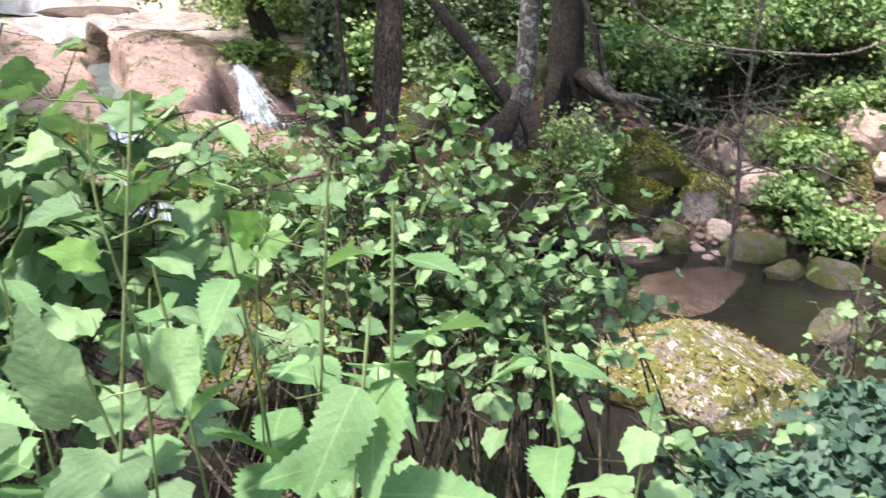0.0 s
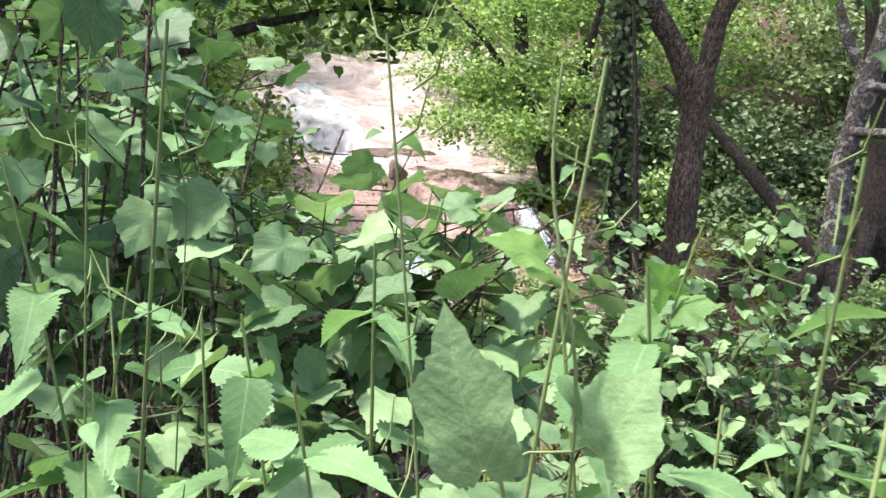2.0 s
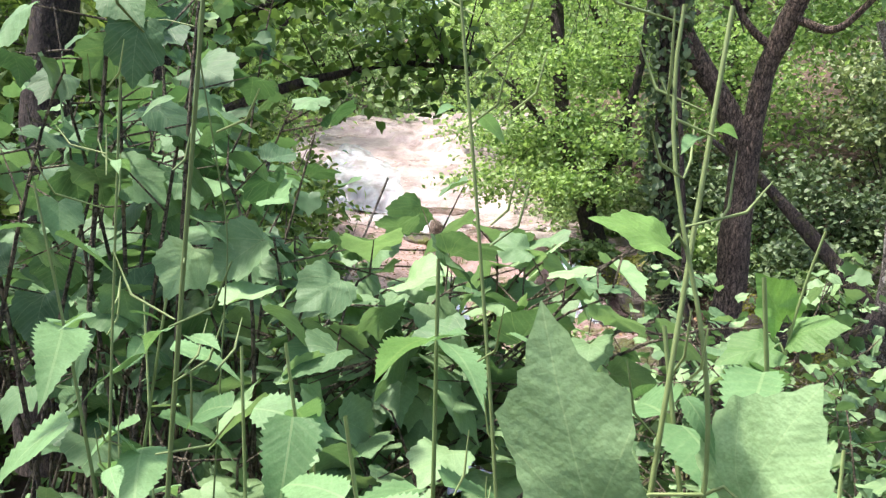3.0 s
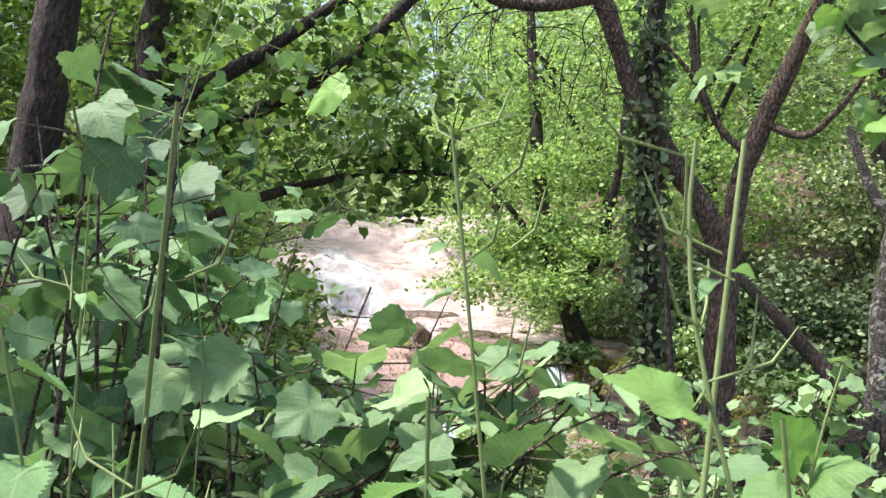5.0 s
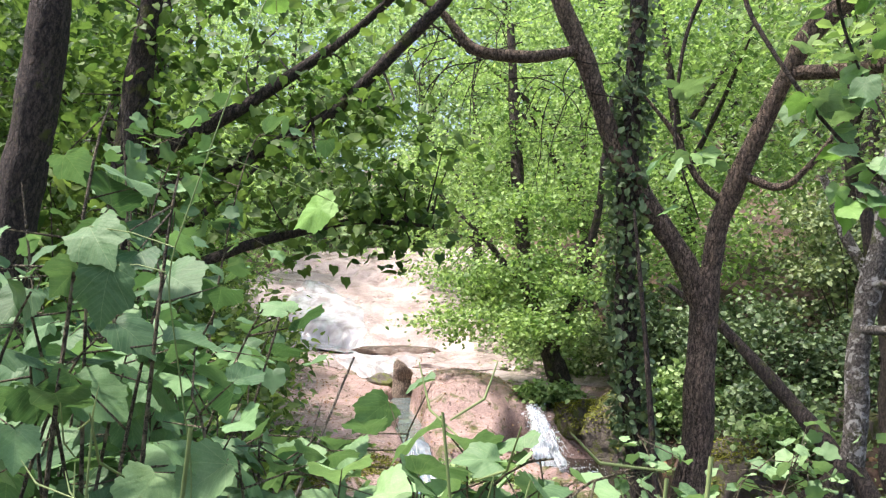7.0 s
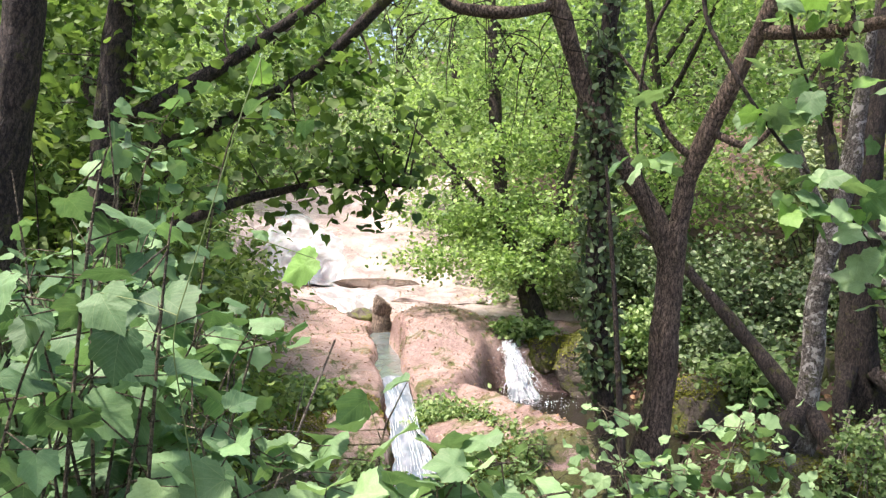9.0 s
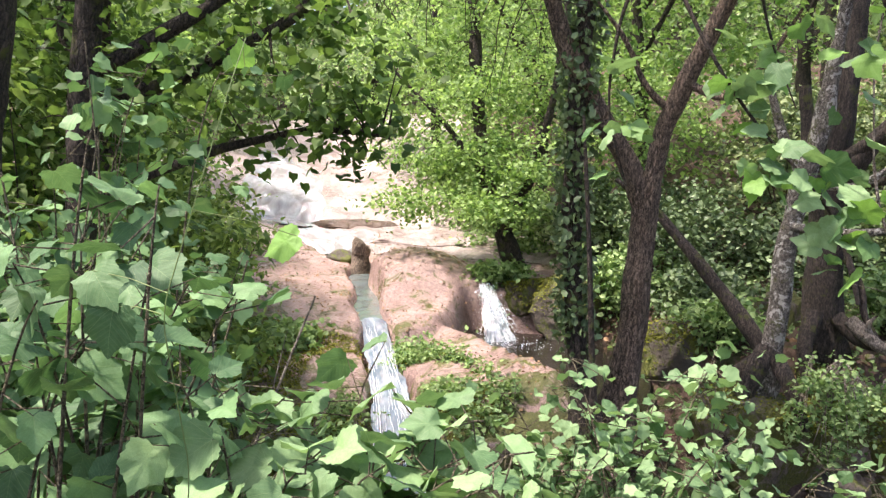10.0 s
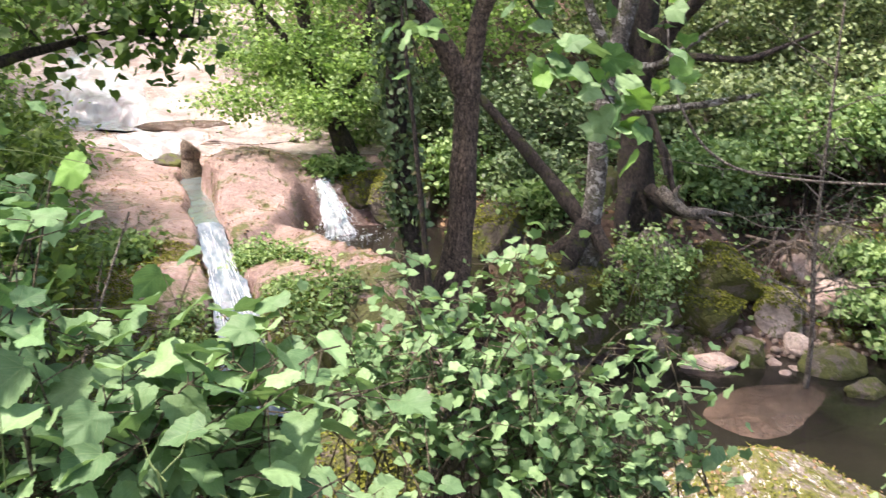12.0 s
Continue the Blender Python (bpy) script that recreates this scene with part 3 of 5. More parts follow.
def flow(name, label, category, mat, path, widths, n, m, arch, ripple, seed, drape=False):
    v, f = ribbon(path, widths, n, m, arch, ripple, seed)
    if drape:
        v[:, 2] = bedrock(v[:, 0], v[:, 1]) + 0.04 - 0.06 * np.abs(np.tile(np.linspace(-1, 1, m), n)) ** 4
    long = np.concatenate([[0], np.cumsum(np.linalg.norm(np.diff(v[m // 2::m], axis=0), axis=1))])
    uv = np.stack([np.tile(np.linspace(0, 1, m), n), np.repeat(long, m)], 1)
    return tagged(new(name, mesh_of(name, v, f, mat, uv=uv)), label, category, kind="structure")


ys = np.linspace(11.0, 8.7, 12)
flow("stream", "clear stream in a narrow rock channel", "water", RUN, np.stack([stream_x(ys), ys, bed(ys) - 0.03], 1), [0.15, 0.17, 0.2], 60, 9, 0.0, 0.008, 1)
ys = np.linspace(8.8, 5.7, 16)
cascade = flow("cascade", "white water chute running down between the slabs", "waterfall", FOAM, np.stack([stream_x(ys), ys, bed(ys) - 0.02], 1), [0.14, 0.16, 0.2, 0.29], 160, 31, 0.03, 0.022, 2)


def strands(path, spreads, count, thick, jitter, seed):
    """Thin threads of white water along a path, each with its own way."""
    r = np.random.default_rng(seed)
    p, d = np.asarray(path, float), np.linspace(0, 1, len(path))
    t = np.gradient(p, axis=0)
    side = np.stack([t[:, 1], -t[:, 0], 0 * d], 1)
    side /= np.linalg.norm(side, axis=1, keepdims=True)
    out = []
    for _ in range(count):
        a0 = r.uniform(0, 0.65)
        s = np.linspace(a0, min(1.0, a0 + r.uniform(0.15, 0.6)), 16)
        c = np.stack([np.interp(s, d, p[:, i]) for i in range(3)], 1)
        w = np.stack([np.interp(s, d, side[:, i]) for i in range(3)], 1)
        o = r.uniform(-1, 1)
        c = c + w * (o * np.interp(s, np.linspace(0, 1, len(spreads)), spreads))[:, None]
        c += jitter * np.cumsum(r.normal(size=(16, 3)), axis=0) * 0.35 + np.array([0, 0, r.uniform(0.0, 0.03)])
        out.append(tube(c, thick * r.uniform(0.5, 1.5) * np.sin(np.linspace(0.15, np.pi - 0.1, 16)), 5))
    return join(out)


chute = np.stack([stream_x(ys), ys, bed(ys) + 0.0], 1)
part("foam", mesh_of("foam", *strands(chute, [0.1, 0.13, 0.17, 0.25], 50, 0.0025, 0.015, 3), SPRAY), cascade, kind="stuff")
a = np.linspace(0, 1, 20)
path = np.stack([-2.45 + 0.4 * a, 10.05 - 0.72 * a, 0.27 - 0.56 * a ** 1.8], 1)
fall = flow("waterfall", "small white waterfall into the side pool", "waterfall", FOAM2, path, [0.06, 0.1, 0.19], 60, 15, 0.03, 0.035, 4)
part("foam", mesh_of("foam", *strands(path, [0.06, 0.11, 0.24], 60, 0.003, 0.03, 5), SPRAY), fall, kind="stuff")
foam_at = np.array([-1.95, 9.25, POOL2_Z + 0.01]) + rng.normal(size=(500, 3)) * np.array([0.26, 0.16, 0.02])
k = rng.uniform(0.1, 1, 2600)
foam_at = np.concatenate([foam_at, np.stack([np.interp(k, a, path[:, i]) for i in range(3)], 1) + rng.normal(size=(2600, 3)) * (0.03 + 0.075 * k[:, None]) * np.array([1, 0.7, 0.7])])
part("spray", leaves("spray", foam_at, 0.0125, SMALL, SPRAY, 0.5), fall, kind="stuff")
ys = np.linspace(17.2, 13.0, 20)
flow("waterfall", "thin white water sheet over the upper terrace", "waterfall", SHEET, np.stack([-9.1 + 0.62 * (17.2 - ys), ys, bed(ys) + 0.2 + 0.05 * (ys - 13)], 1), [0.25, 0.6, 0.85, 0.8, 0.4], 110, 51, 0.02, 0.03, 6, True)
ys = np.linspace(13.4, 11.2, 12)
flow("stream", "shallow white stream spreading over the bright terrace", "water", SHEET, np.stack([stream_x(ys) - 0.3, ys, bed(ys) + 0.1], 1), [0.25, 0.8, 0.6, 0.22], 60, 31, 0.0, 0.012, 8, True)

GROUPS = {"tree": "trees of the wood", "shrub": "shrubs on the far bank", "thicket_bush": "bushes of the near thicket", "hazel_bush": "hazels on the bank", "nettle": "nettles beside the path",
          "tall_weed": "weed stalks beside the path", "hanging_bush": "bushes hanging over the pool"}

# ---- rocks ----
def on_ground(x, y):
    return float(ground_height(np.array([x]), np.array([y]))[0])


boulder = rock("boulder", "large boulder with yellow-green moss and pale lichen in the pool", (1.8, 4.88, -1.2), (0.95, 0.76, 0.54), LICHEN, -12, 1.3, 2.6, 0.1, (4, 3), detail=48)
rock("flat_rock", "flat wet brown slab lying just at the water surface", (2.0, 6.42, -1.16), (0.8, 0.62, 0.11), WET, 14, 2.1, 5.0, 0.1)
rock("stone", "dark stone with a pale top at the pool edge", (1.37, 7.68, -1.02), (0.3, 0.22, 0.22), DARKROCK, 20, 3.2, 2.8, 0.16, (14, 8))
rock("flat_rock", "flat pinkish stone at the pool edge", (1.85, 7.42, -1.07), (0.32, 0.15, 0.09), PALE, -8, 4.4, 3.2, 0.1)
rock("block", "white-faced stone block topped with moss", (2.6, 8.02, -0.86), (0.27, 0.25, 0.34), BLOCK, 25, 5.1, 3.2, 0.16, (10, -6))
rock("stone", "rounded mossy stone beside the pool", (2.2, 7.5, -1.03), (0.2, 0.18, 0.22), MOSSY, 10, 6.3)
rock("mossy_rock", "slanted rock thickly covered in dark moss", (2.05, 8.15, -0.36), (0.46, 0.26, 0.28), MOSSY, -18, 7.2, 2.8, 0.13, (0, 20))
rock("mossy_rock", "dark mossy rock face under the hanging bush", (1.35, 8.0, -0.55), (0.5, 0.28, 0.52), MOSSY, 8, 14.2, 3.0, 0.16)
rock("mossy_rock", "dark mossy rock face behind the flat stone", (1.85, 7.95, -0.75), (0.4, 0.25, 0.36), MOSSY, -12, 15.2, 3.0, 0.16)
rock("mossy_rock", "low mossy hump among fallen sticks", (-1.1, 4.3, -0.62), (0.55, 0.42, 0.3), MOSSY, 15, 16.2, 2.6, 0.15)
rock("mossy_rock", "brown mossy mound on the near bank", (-2.9, 4.9, -0.4), (0.6, 0.5, 0.35), MOSSY, 35, 17.2, 2.6, 0.15)
rock("mossy_rock", "mossy rock under the leaning tree", (0.6, 7.3, -0.42), (0.6, 0.42, 0.54), MOSSY, 12, 8.1, 2.8, 0.15)
rock("mossy_rock", "mossy rock under the old stump", (1.3, 8.6, -0.35), (0.6, 0.5, 0.5), MOSSY, 40, 9.1, 2.8, 0.15)
# dark stone here: the shade between the trunks is put into its colour
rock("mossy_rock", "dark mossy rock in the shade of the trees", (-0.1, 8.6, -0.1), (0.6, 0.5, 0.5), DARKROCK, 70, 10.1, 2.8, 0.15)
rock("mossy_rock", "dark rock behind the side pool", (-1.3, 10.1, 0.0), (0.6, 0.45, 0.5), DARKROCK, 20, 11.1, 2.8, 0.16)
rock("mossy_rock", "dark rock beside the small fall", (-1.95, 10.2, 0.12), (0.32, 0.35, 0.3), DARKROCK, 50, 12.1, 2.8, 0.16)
for i, (x, y, s, m, what) in enumerate([
        (2.95, 7.35, 0.3, MOSSY, "mossy stone on the stony shore"), (3.05, 6.85, 0.2, MOSSY, "mossy stone at the waterline"), (3.4, 6.75, 0.27, MOSSY, "low mossy stone at the waterline"),
        (2.45, 7.5, 0.1, PALE, "small pale stone between mossy rocks"), (2.62, 7.35, 0.09, PALE, "small pale stone between mossy rocks"), (2.5, 7.25, 0.08, PALE, "small pale stone between mossy rocks"),
        (3.2, 8.2, 0.3, PALE, "pale stone on the slope"), (3.9, 8.4, 0.28, PALE, "pale pinkish stone on the slope"), (3.5, 8.9, 0.34, MOSSY, "mossy stone on the slope"),
        (-2.26, 5.2, 0.14, PALE, "pale stone below the cascade"), (-1.98, 5.15, 0.13, PALE, "pale stone below the cascade"), (-1.35, 5.9, 0.2, TRAVERTINE, "pinkish stone beside the stream"),
        (0.0, 6.6, 0.22, TRAVERTINE, "pinkish stone at the pool head"), (-0.55, 6.1, 0.25, DARKROCK, "dark stone at the pool head"), (0.45, 7.2, 0.3, DARKROCK, "dark stone at the pool edge"),
        (-2.9, 5.6, 0.3, MOSSY, "mossy stone beside the chute"), (2.9, 5.5, 0.25, DARKROCK, "dark stone beside the big boulder"), (4.2, 7.0, 0.4, MOSSY, "mossy rock on the far shore"),
        (-3.5, 8.9, 0.09, DARKROCK, "small dark stone in the channel"), (-0.95, 7.1, 0.16, DARKROCK, "dark stone at the end of the slab")]):
    z = max(on_ground(x, y), POOL_Z - 0.05) if x > -0.6 else max(on_ground(x, y), float(bedrock(np.array([x]), np.array([y]))[0]) if y > 5.4 else -9)
    rock("stone", what, (x, y, z + 0.25 * s), (s * 1.1, s * 0.85, s * 0.75), m, 37 * i, 20 + i * 0.7, 2.7, 0.17, (5, -6), detail=16)
for x, y, z, sx, sz, m in [(3.5, 10.3, 0.75, 0.7, 0.4, PALE), (4.7, 10.0, 0.7, 0.6, 0.35, MOSSY), (2.5, 10.7, 0.75, 0.6, 0.4, MOSSY), (5.6, 9.2, 0.3, 0.7, 0.4, MOSSY), (4.4, 8.6, -0.2, 0.4, 0.25, PALE), (3.0, 8.7, -0.55, 0.3, 0.2, PALE), (0.9, 9.3, 0.15, 0.5, 0.35, MOSSY)]:
    rock("outcrop", "weathered rock outcrop on the wooded slope", (x, y, z), (sx, sx * 0.6, sz), m, 31 * x, x + y, 2.8, 0.2, (8, -5))
for x, y, sx, sz, m, what in [(3.05, 8.55, 0.26, 0.2, PALE, "pale broken stone on the bare bank"), (3.45, 8.1, 0.2, 0.14, PALE, "pale broken stone on the bare bank"), (3.7, 7.9, 0.24, 0.16, BLOCK, "pale stone with moss on the bare bank"), (4.05, 7.7, 0.22, 0.14, PALE, "pale broken stone on the bare bank"),
                              (2.75, 7.72, 0.16, 0.12, BLOCK, "small white stone with moss by the pool"), (4.5, 8.1, 0.26, 0.2, BLOCK, "pale stone with moss on the bare bank")]:
    rock("stone", what, (x, y, on_ground(x, y) + 0.3 * sz), (sx, sx * 0.75, sz), m, 50 * x, 3 * x + y, 3.0, 0.2, (9, -7), detail=16)
rock("ledge", "low wet ledge at the head of the channel", (-4.2, 12.4, 0.5), (0.9, 0.25, 0.1), TERRACE, 12, 41.2, 3, 0.14)
# dark slab: the line of shade under the terrace lip is put into its colour
rock("ledge", "dark undercut ledge across the upper terrace", (-5.65, 13.75, 0.6), (1.1, 0.26, 0.13), WET, -8, 40.2, 3, 0.12)
stump_v, stump_f = tube([(0, 0, -0.3), (0.01, 0, -0.1), (-0.01, 0.01, 0.08), (0.0, 0, 0.22), (0.02, 0.01, 0.3), (0.02, 0.01, 0.285)], [0.2, 0.15, 0.125, 0.13, 0.115, 0.01], 20, 0.22, 4.2, 0.02)
stump_v[:, 2] += 0.05 * fractal(stump_v * np.array([1, 1, 0.2]), 14, 3, 6) * (stump_v[:, 2] > 0.1)
stump = tagged(new("tree_stump", mesh_of("tree_stump", stump_v, stump_f, DRY_WOOD)), "weathered tree stump wedged at the head of the channel", "stump")
stump.matrix_world = pose(-4.46, 10.93, 0.38, 5, 6, 10)
rock("stone", "grey stone beside the stump", (-4.85, 11.1, 0.35), (0.28, 0.22, 0.16), DARKROCK, 30, 48.1, 2.7, 0.18)


# ---- trees ----
def tree(name, label, limbs, bark, crown=None, twig_bark=None):
    """limbs: rows of (part name, points, radii). crown: (points, leaf size, template, material, clump centres)."""
    root = new(name)
    root.location = limbs[0][1][0]
    back = -np.asarray(limbs[0][1][0], float)
    tagged(root, label, "tree", GROUPS.get(name, ""))
    for i, (kind, pts, rad, *own) in enumerate(limbs):
        v, f = tube(np.asarray(pts, float) + back, rad, 18 if max(rad) > 0.05 else 8, 0.16 if max(rad) > 0.03 else 0.1, i + len(label), 0.05)
        part(kind, mesh_of(kind, v, f, own[0] if own else bark), root)
    if crown:
        pts, size, template, mat, centres = crown
        if len(centres):
            starts = np.concatenate([np.stack([np.interp(np.linspace(0.25, 1, 24), np.linspace(0, 1, len(p)), np.asarray(p, float)[:, i]) for i in range(3)], 1) for _, p, *_ in limbs])
            starts = starts + rng.normal(size=starts.shape) * 0.01
            reach = np.array([((starts - c) ** 2).sum(1).min() for c in np.asarray(centres)]) ** 0.5
            near = np.asarray(centres)[(reach < 0.9) | (reach == reach.min())]
            tv, tf = twigs_to(near + back, starts + back, 0.009, 0.002)
            part("branchwork", mesh_of("branchwork", tv, tf, twig_bark or bark), root, kind="stuff")
        part("crown", leaves("crown", np.asarray(pts) + back, size, template, mat), root)
    return root


# ivy-clad trunk at the end of the slab
ivy_path = [(-0.74, 6.2, -0.15), (-0.78, 6.2, 0.12), (-0.86, 6.2, 0.8), (-0.9, 6.2, 1.6), (-0.88, 6.25, 2.6), (-0.8, 6.4, 3.9), (-0.85, 6.5, 6.5)]
# crown out of view, filled to shade the hollow below
pts, cen = clumps((-0.9, 7.0, 5.7), (1.8, 1.6, 1.3), 40, 45, 0.24)
ivy_tree = tree("ivy_clad_tree", "slim tree trunk covered with climbing ivy", [
    ("trunk", ivy_path, [0.14, 0.085, 0.072, 0.07, 0.07, 0.065, 0.04]),
    ("ivy_stem", [(-0.66, 6.08, -0.1), (-0.7, 6.08, 0.5), (-0.74, 6.06, 1.2), (-0.82, 6.08, 2.2)], [0.03, 0.025, 0.02, 0.012])],
    BARK_DARK, (pts, 0.085, SMALL, ALDER, cen))
h = rng.uniform(0.35, 4.2, 900) ** 1.0
h = np.concatenate([h, rng.uniform(0.6, 3.2, 900)])
an = rng.uniform(0, 2 * np.pi, len(h))
path = np.array(ivy_path)
ip = np.stack([np.interp(h, path[:, 2], path[:, i]) for i in range(2)] + [h], 1)
ip[:, :2] += np.stack([np.cos(an), np.sin(an)], 1) * rng.uniform(0.075, 0.16, (len(h), 1))
part("ivy", leaves("ivy", ip - np.array(ivy_path[0]), 0.06, SMALL, IVY, up=0.1), ivy_tree, "dark climbing ivy leaves", "stuff")

# forked tree
# unseen high crown, its density set by the shade wanted under it
pts, cen = clumps((-0.6, 6.3, 5.3), (2.4, 1.8, 1.1), 62, 45, 0.24)
pts2, cen2 = clumps((0.9, 5.9, 3.3), (0.9, 0.8, 0.5), 10, 25, 0.16)
tree("forked_tree", "brown rough-barked tree forking into two limbs", [
    ("trunk", [(-0.6, 6.42, -0.3), (-0.5, 6.4, 0.1), (-0.42, 6.4, 0.5), (-0.39, 6.4, 1.1), (-0.37, 6.4, 1.66), (-0.36, 6.4, 1.8)], [0.2, 0.14, 0.112, 0.1, 0.11, 0.08]),
    ("limb", [(-0.38, 6.4, 1.55), (-0.52, 6.35, 1.9), (-0.67, 6.3, 2.12), (-0.99, 6.2, 2.71), (-1.14, 6.1, 3.23), (-1.34, 6.0, 3.75), (-1.6, 5.9, 5.0)], [0.085, 0.085, 0.075, 0.068, 0.066, 0.06, 0.03]),
    ("limb", [(-0.36, 6.4, 1.55), (-0.27, 6.4, 2.1), (-0.1, 6.3, 2.5), (0.1, 6.2, 2.92), (0.31, 6.1, 3.34), (0.6, 6.0, 3.55), (1.1, 5.8, 4.6)], [0.085, 0.068, 0.066, 0.064, 0.066, 0.06, 0.03]),
    ("branch", [(-1.22, 6.05, 3.35), (-1.5, 5.8, 3.25), (-1.9, 5.7, 3.3), (-2.1, 5.6, 3.6), (-2.5, 5.5, 3.8)], [0.05, 0.045, 0.04, 0.03, 0.015]),
    ("branch", [(-0.22, 6.35, 2.25), (-0.4, 6.3, 2.4), (-0.55, 6.2, 2.75), (-0.75, 6.1, 3.0)], [0.03, 0.025, 0.02, 0.01]),
    ("branch", [(-0.12, 6.3, 2.45), (0.15, 6.2, 2.3), (0.4, 6.1, 2.55), (0.6, 6.0, 2.9)], [0.03, 0.025, 0.02, 0.01]),
    ("branch", [(0.22, 6.15, 3.1), (0.6, 5.9, 3.02), (1.2, 5.8, 3.1), (1.9, 5.7, 3.35)], [0.06, 0.05, 0.04, 0.02])],
    BARK, (np.concatenate([pts, pts2]), 0.085, SMALL, ALDER, np.concatenate([cen, cen2])))

# pale leaning tree and the old dark one behind it
pts, cen = clumps((1.4, 7.6, 4.6), (2.2, 1.8, 0.8), 7, 36, 0.26)
tree("leaning_tree", "pale lichen-spotted tree standing on a mossy rock", [
    ("trunk", [(0.5, 7.35, -0.4), (0.66, 7.4, 0.1), (0.73, 7.42, 0.5), (0.76, 7.5, 1.1), (0.85, 7.55, 1.6), (1.0, 7.6, 2.2), (1.15, 7.6, 3.4)], [0.22, 0.13, 0.095, 0.085, 0.085, 0.08, 0.04]),
    ("limb", [(0.62, 7.45, 0.3), (0.4, 7.5, 0.6), (0.1, 7.6, 0.95), (-0.3, 7.8, 1.4), (-0.7, 7.9, 1.7)], [0.07, 0.065, 0.055, 0.04, 0.02], BARK_DARK),
    ("root", [(0.66, 7.38, 0.3), (0.5, 7.2, 0.0), (0.38, 7.1, -0.35), (0.3, 7.05, -0.75)], [0.08, 0.085, 0.08, 0.05], BARK_DARK),
    ("root", [(0.72, 7.35, 0.25), (0.85, 7.15, 0.02), (0.95, 7.1, -0.3)], [0.07, 0.07, 0.05], BARK_DARK),
    ("root", [(0.6, 7.4, 0.2), (0.35, 7.4, 0.0), (0.1, 7.45, -0.3)], [0.07, 0.07, 0.04], BARK_DARK),
    ("limb", [(0.9, 7.55, 1.7), (0.7, 7.6, 2.1), (0.55, 7.6, 2.6)], [0.05, 0.045, 0.03]),
    ("branch", [(0.8, 7.4, 1.35), (1.1, 6.9, 1.35), (1.45, 6.5, 1.42), (1.85, 6.4, 1.5)], [0.04, 0.03, 0.03, 0.012]),
    ("branch", [(0.9, 7.5, 1.7), (1.2, 7.0, 1.7), (1.45, 6.9, 1.9), (1.7, 6.9, 2.05)], [0.035, 0.03, 0.022, 0.012])],
    BARK_PALE, (pts, 0.08, SMALL, ALDER, cen))
# crown above the view, set off from the trunk to shade the bank
pts, cen = clumps((0.3, 9.5, 5.9), (2.2, 1.8, 0.8), 24, 44, 0.3)
old_tree = tree("old_tree", "thick dark old tree with exposed gnarled roots", [
    ("trunk", [(1.3, 8.6, -0.3), (1.28, 8.55, 0.3), (1.22, 8.5, 0.9), (1.24, 8.55, 1.6), (1.32, 8.6, 2.5), (1.5, 8.7, 4.6)], [0.34, 0.2, 0.16, 0.15, 0.13, 0.06]),
    ("root", [(1.35, 8.35, 0.45), (1.5, 8.25, 0.3), (1.62, 8.2, 0.22), (1.8, 8.2, 0.24), (2.05, 8.25, 0.2)], [0.07, 0.07, 0.06, 0.05, 0.02]),
    ("root", [(1.4, 8.4, 1.0), (1.55, 8.3, 0.75), (1.55, 8.25, 0.5), (1.7, 8.2, 0.25)], [0.04, 0.03, 0.03, 0.03]),
    ("root", [(1.35, 8.35, 1.2), (1.44, 8.25, 0.9), (1.5, 8.2, 0.6)], [0.03, 0.03, 0.02]),
    ("limb", [(1.27, 8.5, 1.5), (1.5, 8.4, 2.0), (1.95, 8.3, 2.5), (2.6, 8.2, 2.9)], [0.1, 0.09, 0.07, 0.04]),
    ("limb", [(1.24, 8.5, 1.2), (1.05, 8.4, 1.8), (0.95, 8.4, 2.6)], [0.1, 0.08, 0.05]),
    ("limb", [(1.3, 8.5, 1.9), (1.7, 8.2, 2.2), (1.8, 8.0, 2.6), (2.3, 7.9, 2.75), (2.9, 7.8, 3.1)], [0.07, 0.06, 0.055, 0.045, 0.02]),
    ("limb", [(1.3, 8.5, 1.6), (1.65, 8.3, 1.75), (2.2, 8.1, 1.7), (2.8, 8.0, 1.95)], [0.05, 0.04, 0.03, 0.015]),
    ("root", [(1.15, 8.3, 0.5), (1.05, 8.15, 0.2), (1.1, 8.05, -0.2)], [0.08, 0.07, 0.04])],
    BARK_DARK, (pts, 0.09, SMALL, BEECH, cen))

for pts, rad in [([(0.15, -0.35, 0.75), (0.3, -0.45, 0.6), (0.42, -0.5, 0.52), (0.62, -0.5, 0.55), (0.85, -0.45, 0.5)], [0.05, 0.06, 0.05, 0.045, 0.02]), ([(0.3, -0.45, 0.62), (0.27, -0.5, 0.75), (0.33, -0.5, 0.82)], [0.04, 0.03, 0.01]), ([(0.5, -0.5, 0.55), (0.6, -0.55, 0.47), (0.75, -0.55, 0.42)], [0.03, 0.025, 0.01])]:
    part("root", mesh_of("root", *tube(pts, rad, 12, 0.3, len(pts), 0.03), TWIG), old_tree, "pale bare gnarled root")

# fresh green tree beyond the side pool
mid_limbs = [("trunk", [(-2.0, 10.75, -0.1), (-2.15, 10.8, 0.3), (-2.33, 10.8, 0.8), (-2.7, 11.0, 1.7), (-2.9, 11.3, 3.0), (-3.1, 11.6, 5.5)], [0.22, 0.16, 0.13, 0.1, 0.09, 0.05]),
             ("limb", [(-2.35, 10.85, 0.85), (-2.0, 10.7, 1.6), (-1.7, 10.5, 2.6), (-1.5, 10.3, 4.0)], [0.07, 0.06, 0.05, 0.03]),
             ("limb", [(-2.6, 11.0, 1.5), (-3.2, 10.9, 2.3), (-3.9, 10.8, 3.0)], [0.05, 0.04, 0.02])]
